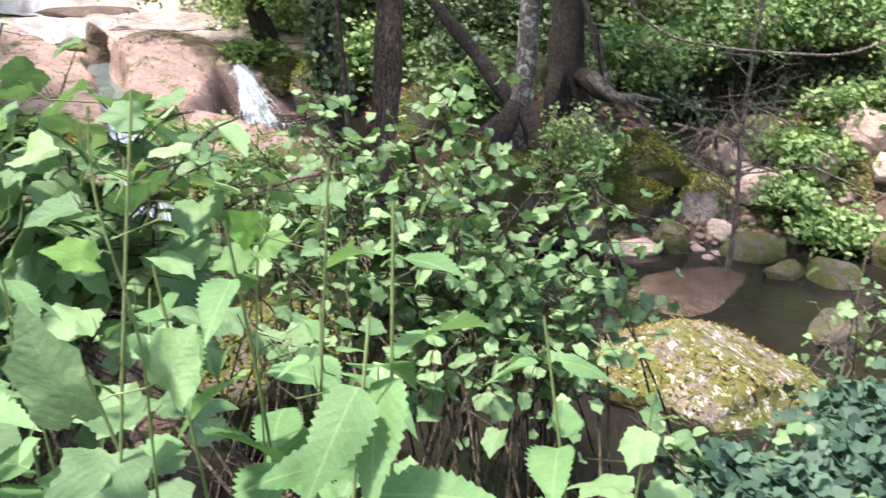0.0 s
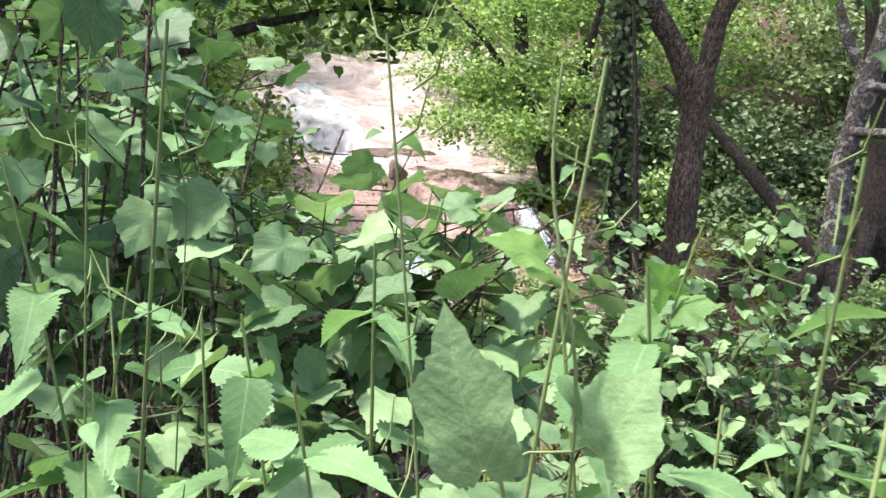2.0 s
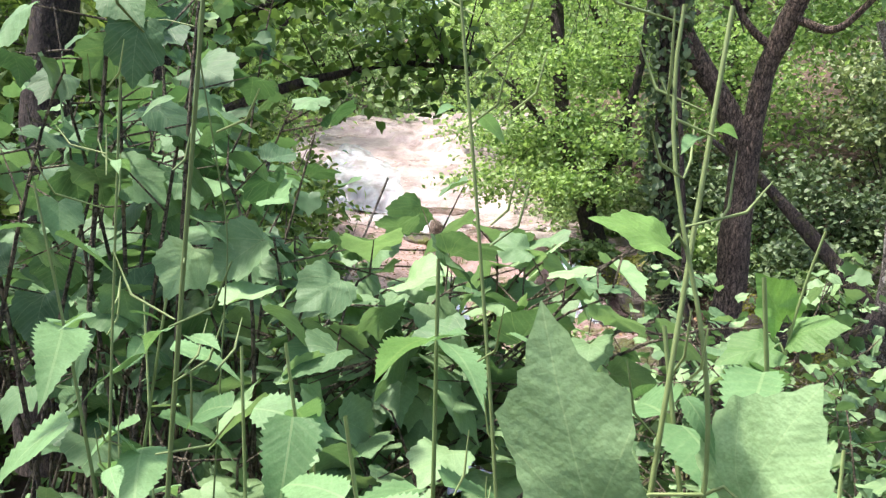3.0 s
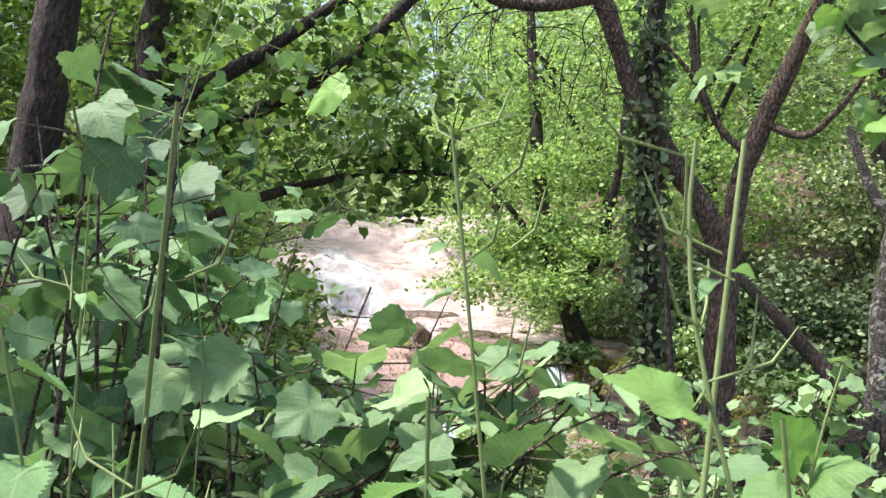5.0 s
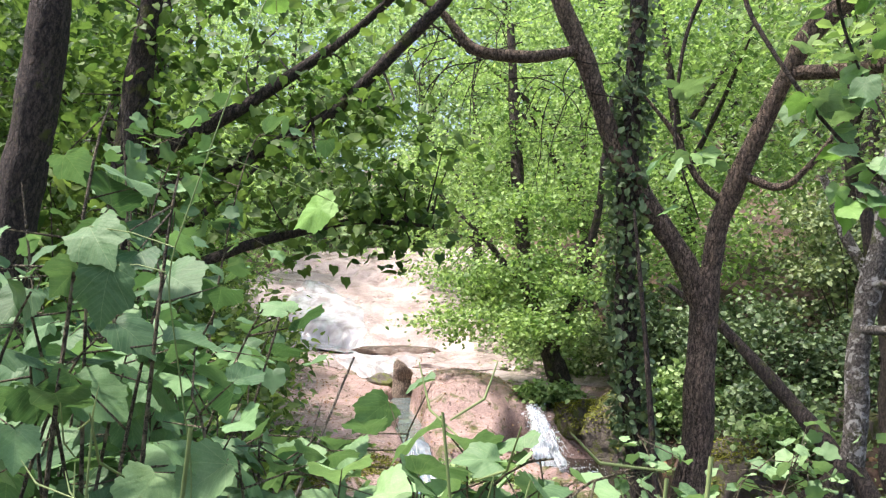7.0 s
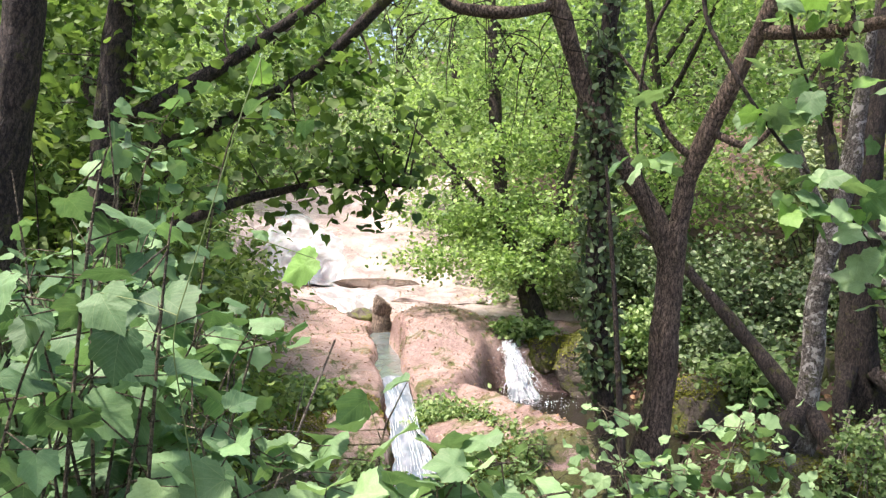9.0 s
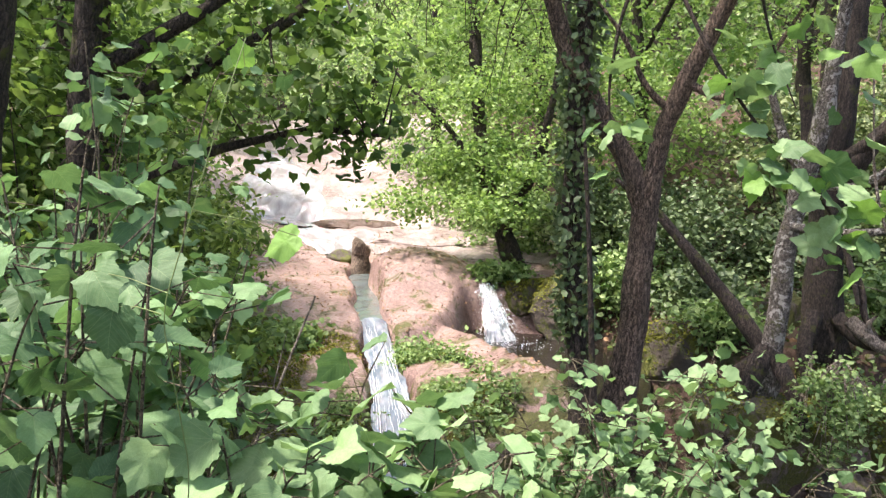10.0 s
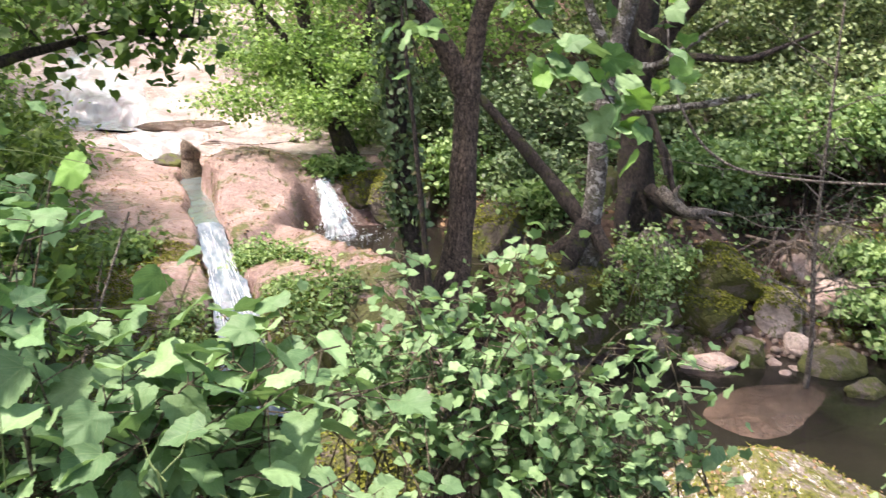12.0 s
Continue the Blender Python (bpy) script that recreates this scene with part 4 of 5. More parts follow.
sprays = [clumps(c, r, n, 70, 0.15) for c, r, n in [
    ((-2.9, 10.3, 1.25), (1.3, 0.7, 0.22), 34), ((-3.6, 10.9, 1.9), (0.9, 0.7, 0.35), 22), ((-1.9, 10.4, 1.9), (0.9, 0.7, 0.35), 26), ((-2.8, 11.0, 2.7), (1.1, 0.8, 0.4), 26), ((-1.4, 10.9, 2.9), (1.0, 0.8, 0.5), 24),
    # the clump at (-0.9, 8.9, 5.6) is unseen canopy, added to shade the trunks
    ((-3.8, 11.4, 3.3), (1.1, 0.8, 0.4), 20), ((-2.2, 11.2, 3.9), (1.5, 1.0, 0.5), 30), ((-0.6, 11.2, 2.2), (0.8, 0.8, 0.6), 20), ((-2.6, 11.6, 5.3), (2.2, 1.6, 0.9), 50), ((-0.9, 8.9, 5.6), (1.8, 1.3, 0.6), 46), ((-3.4, 10.8, 1.5), (0.8, 0.5, 0.3), 10)]]
tree("streamside_tree", "slender dark trunk with fresh yellow-green leaves over the fall", mid_limbs, BARK_DARK, (np.concatenate([q for q, _ in sprays]), 0.06, SMALL, ALDER, np.concatenate([c for _, c in sprays])[::2]))

# dark shrubby trees on the near bank
left_limbs = [("trunk", [(-3.7, 4.3, -0.3), (-3.65, 4.2, 0.8), (-3.62, 4.2, 1.8), (-3.55, 4.2, 2.6), (-3.3, 4.3, 4.5)], [0.12, 0.1, 0.09, 0.08, 0.04]),
              ("trunk", [(-3.7, 3.4, -0.2), (-3.62, 3.4, 1.0), (-3.58, 3.4, 1.9), (-3.42, 3.4, 2.7), (-3.2, 3.4, 4.5)], [0.14, 0.13, 0.12, 0.1, 0.05]),
              ("limb", [(-3.85, 4.4, 2.15), (-3.2, 4.6, 2.32), (-2.5, 4.8, 2.72), (-1.81, 4.8, 3.32), (-1.2, 4.8, 4.0)], [0.05, 0.045, 0.04, 0.035, 0.02]),
              ("limb", [(-3.6, 4.2, 2.3), (-3.0, 4.6, 2.75), (-2.4, 4.8, 3.2), (-1.9, 4.7, 3.5)], [0.05, 0.04, 0.03, 0.02]),
              ("limb", [(-3.6, 4.3, 1.6), (-3.0, 4.7, 1.9), (-2.4, 4.9, 2.05), (-1.9, 4.9, 2.0)], [0.035, 0.03, 0.02, 0.01])]
pa, ca = clumps((-2.75, 4.8, 2.35), (1.05, 0.6, 0.55), 30, 22, 0.15)
pb, cb = clumps((-3.6, 4.9, 2.7), (1.3, 0.9, 1.0), 58, 28, 0.2)
pa2, ca2 = clumps((-2.45, 4.75, 2.75), (0.5, 0.4, 0.25), 8, 20, 0.13)
pa3, ca3 = clumps((-2.15, 4.85, 2.0), (0.5, 0.3, 0.2), 12, 16, 0.11)
pa, ca = np.concatenate([pa, pa2, pa3]), np.concatenate([ca, ca2, ca3])
pc, cc = clumps((-3.0, 4.6, 3.8), (1.8, 1.3, 0.8), 26, 36, 0.2)
tree("dark_broadleaf_tree", "dark-leaved tree spreading a bough over the stream", left_limbs, BARK_DARK, (np.concatenate([pa, pb, pc]), 0.068, ROUND, BEECH, np.concatenate([ca, cb, cc])))


# ---- woods in the distance ----
def far_tree(x, y, height, wide, mat, count, each, size, label, low=0.15):
    z = on_ground(x, y) - 0.3
    cen = (x, y, z + height * (0.5 + low / 2))
    p, c = clumps(cen, (wide, wide, height * (0.5 - low / 2)), count, each, wide * 0.16)
    lean = rng.normal(size=2) * 0.4
    limbs = [("trunk", [(x, y, z), (x + lean[0] * 0.3, y, z + height * 0.3), (x + lean[0], y + lean[1], z + height * 0.9)], [0.05 + height * 0.012, 0.04 + height * 0.009, 0.03])]
    for k in range(3):
        d = rng.normal(size=2) * wide * 0.5
        limbs.append(("limb", [(x + lean[0] * 0.3, y, z + height * (0.25 + 0.12 * k)), (x + d[0] * 0.5, y + d[1] * 0.5, z + height * (0.42 + 0.12 * k)), (x + d[0], y + d[1], z + height * (0.55 + 0.12 * k))], [0.05, 0.04, 0.015]))
    return tree("tree", label, limbs, BARK_DARK, (p, size, DIAMOND, mat, c[::3]))


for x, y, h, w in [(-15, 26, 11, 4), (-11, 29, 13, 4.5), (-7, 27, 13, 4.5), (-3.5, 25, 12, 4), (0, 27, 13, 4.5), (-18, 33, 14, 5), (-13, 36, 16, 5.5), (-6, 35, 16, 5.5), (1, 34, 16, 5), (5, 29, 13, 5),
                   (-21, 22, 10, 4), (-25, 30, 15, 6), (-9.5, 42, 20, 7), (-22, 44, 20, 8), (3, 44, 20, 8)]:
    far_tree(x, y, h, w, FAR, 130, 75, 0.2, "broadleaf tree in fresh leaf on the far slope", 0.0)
for x, y, h, w in [(-5.2, 17.5, 6, 2.0), (-2.6, 15.5, 6.5, 2.2), (-0.6, 13.2, 6, 2.0), (-11.5, 17, 6, 2.2), (-9.2, 12.5, 5, 1.7), (-7.4, 9.6, 4.2, 1.3), (-12, 13, 7, 2.5), (-14, 20, 8, 3), (1.6, 13.5, 7, 2.2)]:
    far_tree(x, y, h, w, ALDER, 110, 70, 0.1, "young streamside tree with light green leaves", 0.0)
for x, y, h, w in [(3.6, 13.0, 5, 1.8), (6.5, 12.5, 5, 2.0), (5.0, 15.5, 6, 2.4), (9, 13.5, 6, 2.6), (9.5, 9.5, 5, 2.0), (2.4, 17, 7, 2.6), (7, 19, 8, 3), (11, 17, 9, 3.5)]:
    far_tree(x, y, h, w, BUSH, 110, 60, 0.1, "dark tree on the shaded bank", 0.0)
for x, y, h, w in [(-6.8, 5.6, 6.5, 1.5), (-8.5, 7.5, 7, 1.9), (-5.4, 4.4, 6, 1.2), (-10.5, 9.5, 8, 2.2), (-7.5, 4.0, 7, 1.8), (-6.3, 7.2, 6.5, 1.3), (-5.2, 5.8, 6, 1.0)]:
    far_tree(x, y, h, w, BEECH, 120, 55, 0.09, "dense dark tree of the near thicket", 0.0)
# unseen trees behind the path, added to hold light off the bank
for x, y, h, w in [(-5.5, -2.5, 9, 3.2), (0.5, -4.5, 10, 3.5), (9.5, -6.5, 9, 3.2)]:
    far_tree(x, y, h, w, BEECH, 90, 40, 0.16, "tall dark tree shading the bank", 0.35)


# ---- bushes and undergrowth ----
def bush(name, label, base, centre, radius, count, each, small, size, template, mat, stems=8, stem_mat=TWIG_DARK, r=0.01, sag=0.2):
    """A shrub: an Empty at its foot, bent stems, and foliage in clumps."""
    root = new(name)
    root.location = base
    tagged(root, label, "shrub", GROUPS.get(root.name.split(".")[0], ""))
    p, c = clumps(centre, radius, count, each, small)
    back = -np.asarray(base, float)
    low = np.asarray(base) + rng.normal(size=(5, 3)) * np.array([0.12, 0.12, 0.0])
    for q in (c + back)[: max(stems, 1)]:
        part("stem", mesh_of("stem", *twigs_to([q], low + back, r, 0.003, sag, sides=6), stem_mat), root)
    part("foliage", leaves("foliage", p + back, size, template, mat), root)
    return root


bush("hanging_bush", "small-leaved bush hanging over the bank", (1.25, 7.3, 0.3), (1.08, 6.95, -0.12), (0.34, 0.2, 0.5), 60, 20, 0.06, 0.043, SMALL, FERN, 24, TWIG, 0.008)
bush("hanging_bush", "small-leaved bush hanging over the bank", (1.6, 8.0, 0.0), (1.45, 7.75, -0.2), (0.3, 0.2, 0.3), 26, 26, 0.07, 0.05, SMALL, FERN, 14, TWIG, 0.008)
for x, y, z, rx, rz, mat, what in [
        (2.1, 9.0, 0.55, 0.6, 0.3, FERN, "bright small-leaved shrub on the slope"), (3.3, 9.6, 0.85, 0.7, 0.4, FERN, "bright small-leaved shrub on the slope"), (4.3, 9.5, 0.95, 0.7, 0.45, FERN, "bright small-leaved shrub on the slope"), (5.0, 8.6, 0.6, 0.5, 0.4, FERN, "bright small-leaved shrub on the slope"), (2.7, 9.5, 0.6, 0.5, 0.25, FERN, "bright small-leaved shrub on the slope"),
        # IVY shrubs among the trunks: shade there is put into a darker leaf colour
        (2.4, 10.2, 1.1, 0.9, 0.5, BUSH, "glossy dark shrub on the slope"), (3.8, 10.4, 1.2, 0.9, 0.6, BUSH, "glossy dark shrub on the slope"), (1.3, 10.2, 0.9, 0.8, 0.5, IVY, "glossy dark shrub among the trees"),
        (0.2, 9.4, 0.4, 0.6, 0.35, IVY, "dark green shrub among the trunks"), (0.0, 10.4, 1.0, 0.9, 0.6, IVY, "dark shrub among the trunks"), (-0.9, 11.2, 1.2, 0.9, 0.6, IVY, "dark green shrub above the side pool"),
        (0.3, 8.4, 0.3, 0.35, 0.22, FERN, "leafy herbs around a mossy rock"), (5.4, 8.2, 0.4, 0.8, 0.7, BUSH, "dark shrub on the far shore"),
        (1.2, 11.6, 2.0, 1.1, 0.9, BUSH, "dark shrub on the wooded bank"), (2.8, 11.8, 2.2, 1.2, 0.9, BUSH, "dark shrub on the wooded bank"), (4.4, 11.9, 2.3, 1.2, 0.9, BUSH, "dark shrub on the wooded bank"), (6.2, 11.0, 2.0, 1.3, 1.0, BUSH, "dark shrub on the wooded bank"),
        (3.45, 7.9, -0.65, 0.22, 0.12, FERN, "low green herbs between stones"), (3.7, 7.4, -0.85, 0.3, 0.14, FERN, "low green herbs between stones"), (3.7, 8.45, -0.3, 0.45, 0.14, FERN, "low bright herbs on the bare bank"), (4.4, 8.9, 0.1, 0.4, 0.2, FERN, "bright small-leaved shrub on the slope"), (-4.0, 7.6, 0.02, 0.3, 0.1, FERN, "grassy herbs on the edge of the slab"), (-1.75, 7.3, -0.28, 0.32, 0.1, FERN, "low herbs growing on the slab"),  (2.35, 9.25, 0.1, 0.4, 0.12, IVY, "ivy mat on the slope"), (-0.6, 9.9, 0.5, 0.5, 0.4, FERN, "leafy shrub over the side pool"), (-2.3, 12.3, 0.85, 0.7, 0.4, FERN, "leafy shrub beside the upper terrace"), (-3.1, 13.7, 1.15, 0.8, 0.45, FERN, "leafy shrub beside the upper terrace"), (-1.3, 11.8, 0.8, 0.7, 0.45, BUSH, "leafy shrub beside the upper terrace"), (-4.1, 15.4, 1.6, 0.8, 0.5, FERN, "leafy shrub beside the upper terrace"), (-2.3, 10.4, 0.4, 0.28, 0.05, FERN, "grassy herbs over the small fall")]:
    bush("shrub", what, (x, y, on_ground(x, y)), (x, y, z), (rx, rx * 0.75, rz), int(75 * rx), 50, 0.13, 0.068, SMALL, mat, 10)

# thicket on the near bank
for x, y, z, rx, ry, rz, n in [(-4.3, 6.0, 0.9, 0.9, 0.7, 0.9, 60), (-3.6, 5.0, 0.5, 0.7, 0.6, 0.7, 60), (-5.2, 7.6, 1.1, 0.9, 0.8, 0.7, 50), (-3.2, 3.9, 0.5, 0.6, 0.5, 0.8, 60), (-4.6, 4.6, 1.5, 0.9, 0.9, 1.3, 70), (-6.2, 8.8, 1.3, 0.8, 0.8, 0.6, 40)]:
    bush("thicket_bush", "dense dark green bush on the near bank", (x, y, on_ground(x, y)), (x, y, z), (rx, ry, rz), n, 55, 0.17, 0.085, LONG, THICKET, 14)

for x, y, z, rx, n in [(1.1, 2.2, -0.08, 0.4, 34), (1.6, 2.5, -0.1, 0.4, 30), (0.75, 1.9, -0.15, 0.25, 16), (1.9, 3.0, -0.2, 0.4, 20)]:
    bush("herb_clump", "dark bluish-green leafy herbs on the near bank", (x, y, on_ground(x, y)), (x, y, z), (rx, rx * 0.7, 0.08), n, 26, 0.07, 0.05, JAG, HERB_DARK, 10, STEM, 0.004)

# hazels, their round leaves pickable one by one
def variants(mat, k, width, teeth, fold, droop, heart, peak, crumple):
    return [mesh_of("leaf", *blade(k, width * w, teeth, fold * q, droop * d, heart, peak, crumple, i), mat) for i, (w, q, d) in enumerate([(1, 1, 1), (0.86, 1.5, 0.5), (1.1, 0.6, 1.6), (0.95, -0.5, 1.2)])]


def broad(mat, deep):
    """Broad toothed leaves, each of another shape and bend."""
    return [mesh_of("leaf", *lobed(54, deep * d, 0.06, w, f, q, v, 9, i), mat) for i, (d, w, f, q, v) in enumerate([
        (1.0, 1.0, 0.15, 0.3, 0.05), (0.8, 0.94, 0.3, 0.15, 0.07), (1.2, 1.06, 0.05, 0.45, 0.06), (0.5, 0.92, -0.12, 0.4, 0.07), (1.1, 1.0, 0.4, 0.25, 0.04), (0.7, 1.1, 0.1, 0.45, 0.08)])]


HAZEL_BLADE = broad(HAZEL, 0.04)
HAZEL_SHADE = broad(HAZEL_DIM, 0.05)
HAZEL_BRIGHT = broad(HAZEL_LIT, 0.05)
HEART_BLADE = broad(HAZEL, 0.09)
NETTLE_BLADE = variants(NETTLE, 31, 0.5, 0.09, 0.25, 0.4, 0.05, 0.32, 0.03)


def leaf_parts(root, points, size, data, up=1.35, vary=0.3, tips=None):
    """Each leaf an object of its own under root, all on one mesh. points are in root's own space."""
    fr = frames_for(len(points), up)
    for p, m in zip(points, fr):
        s = size * rng.uniform(1 - vary, 1 + vary)
        ob = part("leaf", data[rng.integers(len(data))], root)
        ob.matrix_basis = Matrix.Translation(p) @ Matrix(m.T.tolist()).to_4x4() @ Matrix.Scale(s, 4)


def hazel(label, base, sprays, size, data, per=9, bark=HAZEL_ROD, r=0.007, extra=0):
    """A hazel: arching rods from the foot to each spray end, round leaves set along the outer half of each rod."""
    root = new("hazel_bush")
    root.location = base
    tagged(root, label, "shrub", GROUPS.get(root.name.split(".")[0], ""))
    back, pts = -np.asarray(base, float), []
    for e in sprays:
        e = np.asarray(e, float) + back
        s = rng.normal(size=3) * np.array([0.3, 0.2, 0])
        m = s * 0.4 + e * 0.6 + np.array([0, 0, 0.3 * np.linalg.norm(e)]) + rng.normal(size=3) * 0.06
        u = np.linspace(0, 1, 12)[:, None]
        c = (1 - u) ** 2 * s + 2 * u * (1 - u) * m + u ** 2 * e
        rods = [tube(c, np.linspace(r, 0.002, 12), 6)]
        for _ in range(per):
            k = rng.uniform(0.5, 1.0)
            q = (1 - k) ** 2 * s + 2 * k * (1 - k) * m + k ** 2 * e
            off = rng.normal(size=3) * np.array([0.09, 0.09, 0.05])
            pts.append(q + off)
            rods.append(tube([q, q + off * 0.6, q + off], [0.0025, 0.002, 0.001], 4))
        part("rod", mesh_of("rod", *join(rods), bark), root)
    leaf_parts(root, pts[:290], size, data)
    if extra:
        near = np.asarray(pts)[rng.integers(0, len(pts), extra)] + rng.normal(size=(extra, 3)) * np.array([0.11, 0.11, 0.06])
        part("foliage", leaves("foliage", near, size * 0.85, JAG, data[0].materials[0], 0.7), root, kind="stuff")
    return root


def spread(centre, radius, n):
    return np.asarray(centre) + rng.normal(size=(n, 3)) * np.asarray(radius)


hazel("hazel bush with round soft leaves over the stream", (0.2, 3.0, -0.7), spread((0.14, 3.3, 0.36), (0.26, 0.25, 0.17), 26), 0.064, HAZEL_BLADE, 11, extra=260)
hazel("hazel bush with round soft leaves over the stream", (0.4, 3.1, -0.8), spread((0.46, 3.2, 0.24), (0.2, 0.2, 0.13), 24), 0.062, HAZEL_BLADE, 11, extra=220)
hazel("hazel bush with round soft leaves over the stream", (-0.3, 3.3, -0.7), spread((-0.15, 3.5, 0.76), (0.28, 0.25, 0.13), 26), 0.062, HAZEL_BLADE, 11, extra=240)
hazel("hazel bush with round soft leaves over the stream", (-0.5, 3.1, -0.7), spread((-0.6, 3.3, 0.56), (0.28, 0.25, 0.14), 18), 0.068, HAZEL_BLADE, 10, extra=120)
hazel("hazel bush with round soft leaves on the bank", (-0.7, 2.5, -0.4), spread((-0.95, 2.65, 0.5), (0.3, 0.25, 0.08), 4), 0.09, HAZEL_BLADE, 6)
hazel("hazel bush with round soft leaves on the bank", (-0.2, 2.3, -0.5), spread((-0.25, 2.5, 0.32), (0.3, 0.3, 0.1), 9), 0.085, HAZEL_BLADE, 6)
hazel("hazel bush with round soft leaves on the bank", (-1.3, 2.2, -0.3), spread((-1.55, 2.25, 0.8), (0.25, 0.25, 0.2), 16), 0.095, HAZEL_BLADE, 7)
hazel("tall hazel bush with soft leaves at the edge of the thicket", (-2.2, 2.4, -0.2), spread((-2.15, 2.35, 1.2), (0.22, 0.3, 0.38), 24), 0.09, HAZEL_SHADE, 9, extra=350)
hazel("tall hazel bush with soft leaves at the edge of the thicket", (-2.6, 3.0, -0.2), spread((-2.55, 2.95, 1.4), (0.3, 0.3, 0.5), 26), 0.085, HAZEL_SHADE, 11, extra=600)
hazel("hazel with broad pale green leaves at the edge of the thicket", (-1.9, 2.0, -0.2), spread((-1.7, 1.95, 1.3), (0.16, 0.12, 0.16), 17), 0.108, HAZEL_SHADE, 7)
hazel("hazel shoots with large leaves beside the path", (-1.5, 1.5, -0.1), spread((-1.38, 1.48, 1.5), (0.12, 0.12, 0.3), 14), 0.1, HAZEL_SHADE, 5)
hazel("hazel with long leafy sprays reaching across the view", (-1.35, 1.8, -0.2), spread((-0.85, 1.75, 1.17), (0.3, 0.15, 0.07), 30), 0.1, HAZEL_BLADE, 8)
hazel("low hazel shoots with broad leaves on the bank", (-0.9, 1.5, -0.1), spread((-0.85, 1.5, 0.98), (0.25, 0.12, 0.06), 10), 0.1, HAZEL_BLADE, 6)
hazel("young hazel with broad leaves low on the bank", (1.2, 2.3, -0.6), spread((1.15, 2.25, -0.06), (0.3, 0.2, 0.06), 22), 0.07, HAZEL_BLADE, 10)
hazel("young hazel with small leaves on the bank", (2.0, 3.3, -0.9), spread((1.95, 3.4, 0.1), (0.2, 0.3, 0.35), 16), 0.05, HAZEL_BLADE, 6)

# bare stems standing in the thicket
for k in range(18):
    x, y = rng.uniform(-2.8, -1.8), rng.uniform(1.9, 3.2)
    g = on_ground(x, y)
    h = rng.uniform(1.5, 2.9)
    o = np.array([rng.normal() * 0.22, rng.normal() * 0.15, 0])
    line = np.array([(x, y, g - 0.05), (x, y, g + 0.35 * h), (x, y, g + 0.7 * h), (x, y, g + h)]) + np.array([0, 0.3, 0.75, 1.3])[:, None] * o + rng.normal(size=(4, 3)) * 0.04
    r0 = rng.uniform(0.004, 0.011)
    bits = [tube(line, np.linspace(r0, r0 * 0.4, 4), 7, 0.12, k, 0.05)]
    for _ in range(3):
        q = line[2] * 0.6 + line[rng.integers(1, 4)] * 0.4
        bits.append(tube([q, q + rng.normal(size=3) * np.array([0.12, 0.08, 0.08]), q + rng.normal(size=3) * np.array([0.25, 0.15, 0.15]) + np.array([0, 0, 0.12])], [r0 * 0.45, r0 * 0.35, 0.001], 5))
    tagged(new("bare_stem", mesh_of("bare_stem", *join(bits), HAZEL_ROD if k % 3 else TWIG)), "thin bare brown stem standing in the thicket", "stem", "bare stems of the thicket")

# bough with bright leaves hanging into view
bough = new("hanging_bough")
bough.location = (0.3, 2.4, 3.2)
tagged(bough, "thin bough with large bright green leaves hanging over the view", "branch")
boughs = [[(0.3, 2.4, 3.2), (-0.2, 2.75, 2.5), (-0.05, 2.72, 2.2), (0.1, 2.72, 1.98), (0.26, 2.7, 1.82), (0.38, 2.68, 1.62)], [(0.3, 2.4, 3.2), (-0.33, 2.7, 2.4), (-0.38, 2.75, 2.05), (-0.3, 2.75, 1.8)],
          [(0.3, 2.4, 3.2), (0.35, 2.6, 2.5), (0.5, 2.7, 2.1), (0.45, 2.7, 1.8)], [(0.3, 2.4, 3.2), (0.05, 2.7, 2.6), (0.1, 2.75, 2.3), (0.2, 2.72, 2.05)]]
pieces, spots = [], []
for b, many in zip(boughs, (52, 9, 26, 18)):
    b = np.asarray(b) - np.array([0.3, 2.4, 3.2])
    pieces.append(tube(b, np.linspace(0.009, 0.002, len(b)), 6, 0, 0, 0.05))
    d = np.linspace(0, 1, len(b))
    for s in rng.uniform(0.42, 1.0, many):
        spots.append([np.interp(s, d, b[:, i]) + rng.normal() * 0.055 for i in range(3)])
for q in pieces:
    part("twig", mesh_of("twig", *q, TWIG_DARK), bough)
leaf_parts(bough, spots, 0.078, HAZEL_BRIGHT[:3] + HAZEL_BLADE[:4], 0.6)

# sapling with bare dead twigs on the far shore
sapling = new("sapling")
sapling.location = (2.53, 6.85, -1.2)
tagged(sapling, "thin bare sapling with dead twigs on the shore", "sapling")
part("trunk", mesh_of("trunk", *tube([(0, 0, 0), (0, -0.05, 0.6), (-0.05, -0.05, 1.4), (-0.03, -0.05, 2.0), (0.02, -0.05, 3.4)], [0.026, 0.022, 0.018, 0.014, 0.007], 8, 0.1, 1, 0.06), TWIG), sapling)
for k in range(34):
    z = rng.uniform(0.7, 3.2)
    d = rng.normal(size=3) * np.array([0.5, 0.3, 0.2]) + np.array([0, 0, 0.2])
    q = np.array([-0.03, -0.05, z])
    m = q + d * 0.5 + rng.normal(size=3) * 0.06
    twig = [tube([q, m, q + d], [0.008, 0.005, 0.002], 5)] + [tube([m, m + rng.normal(size=3) * 0.14], [0.004, 0.0015], 4) for _ in range(3)]
    part("twig", mesh_of("twig", *join(twig), TWIG), sapling)
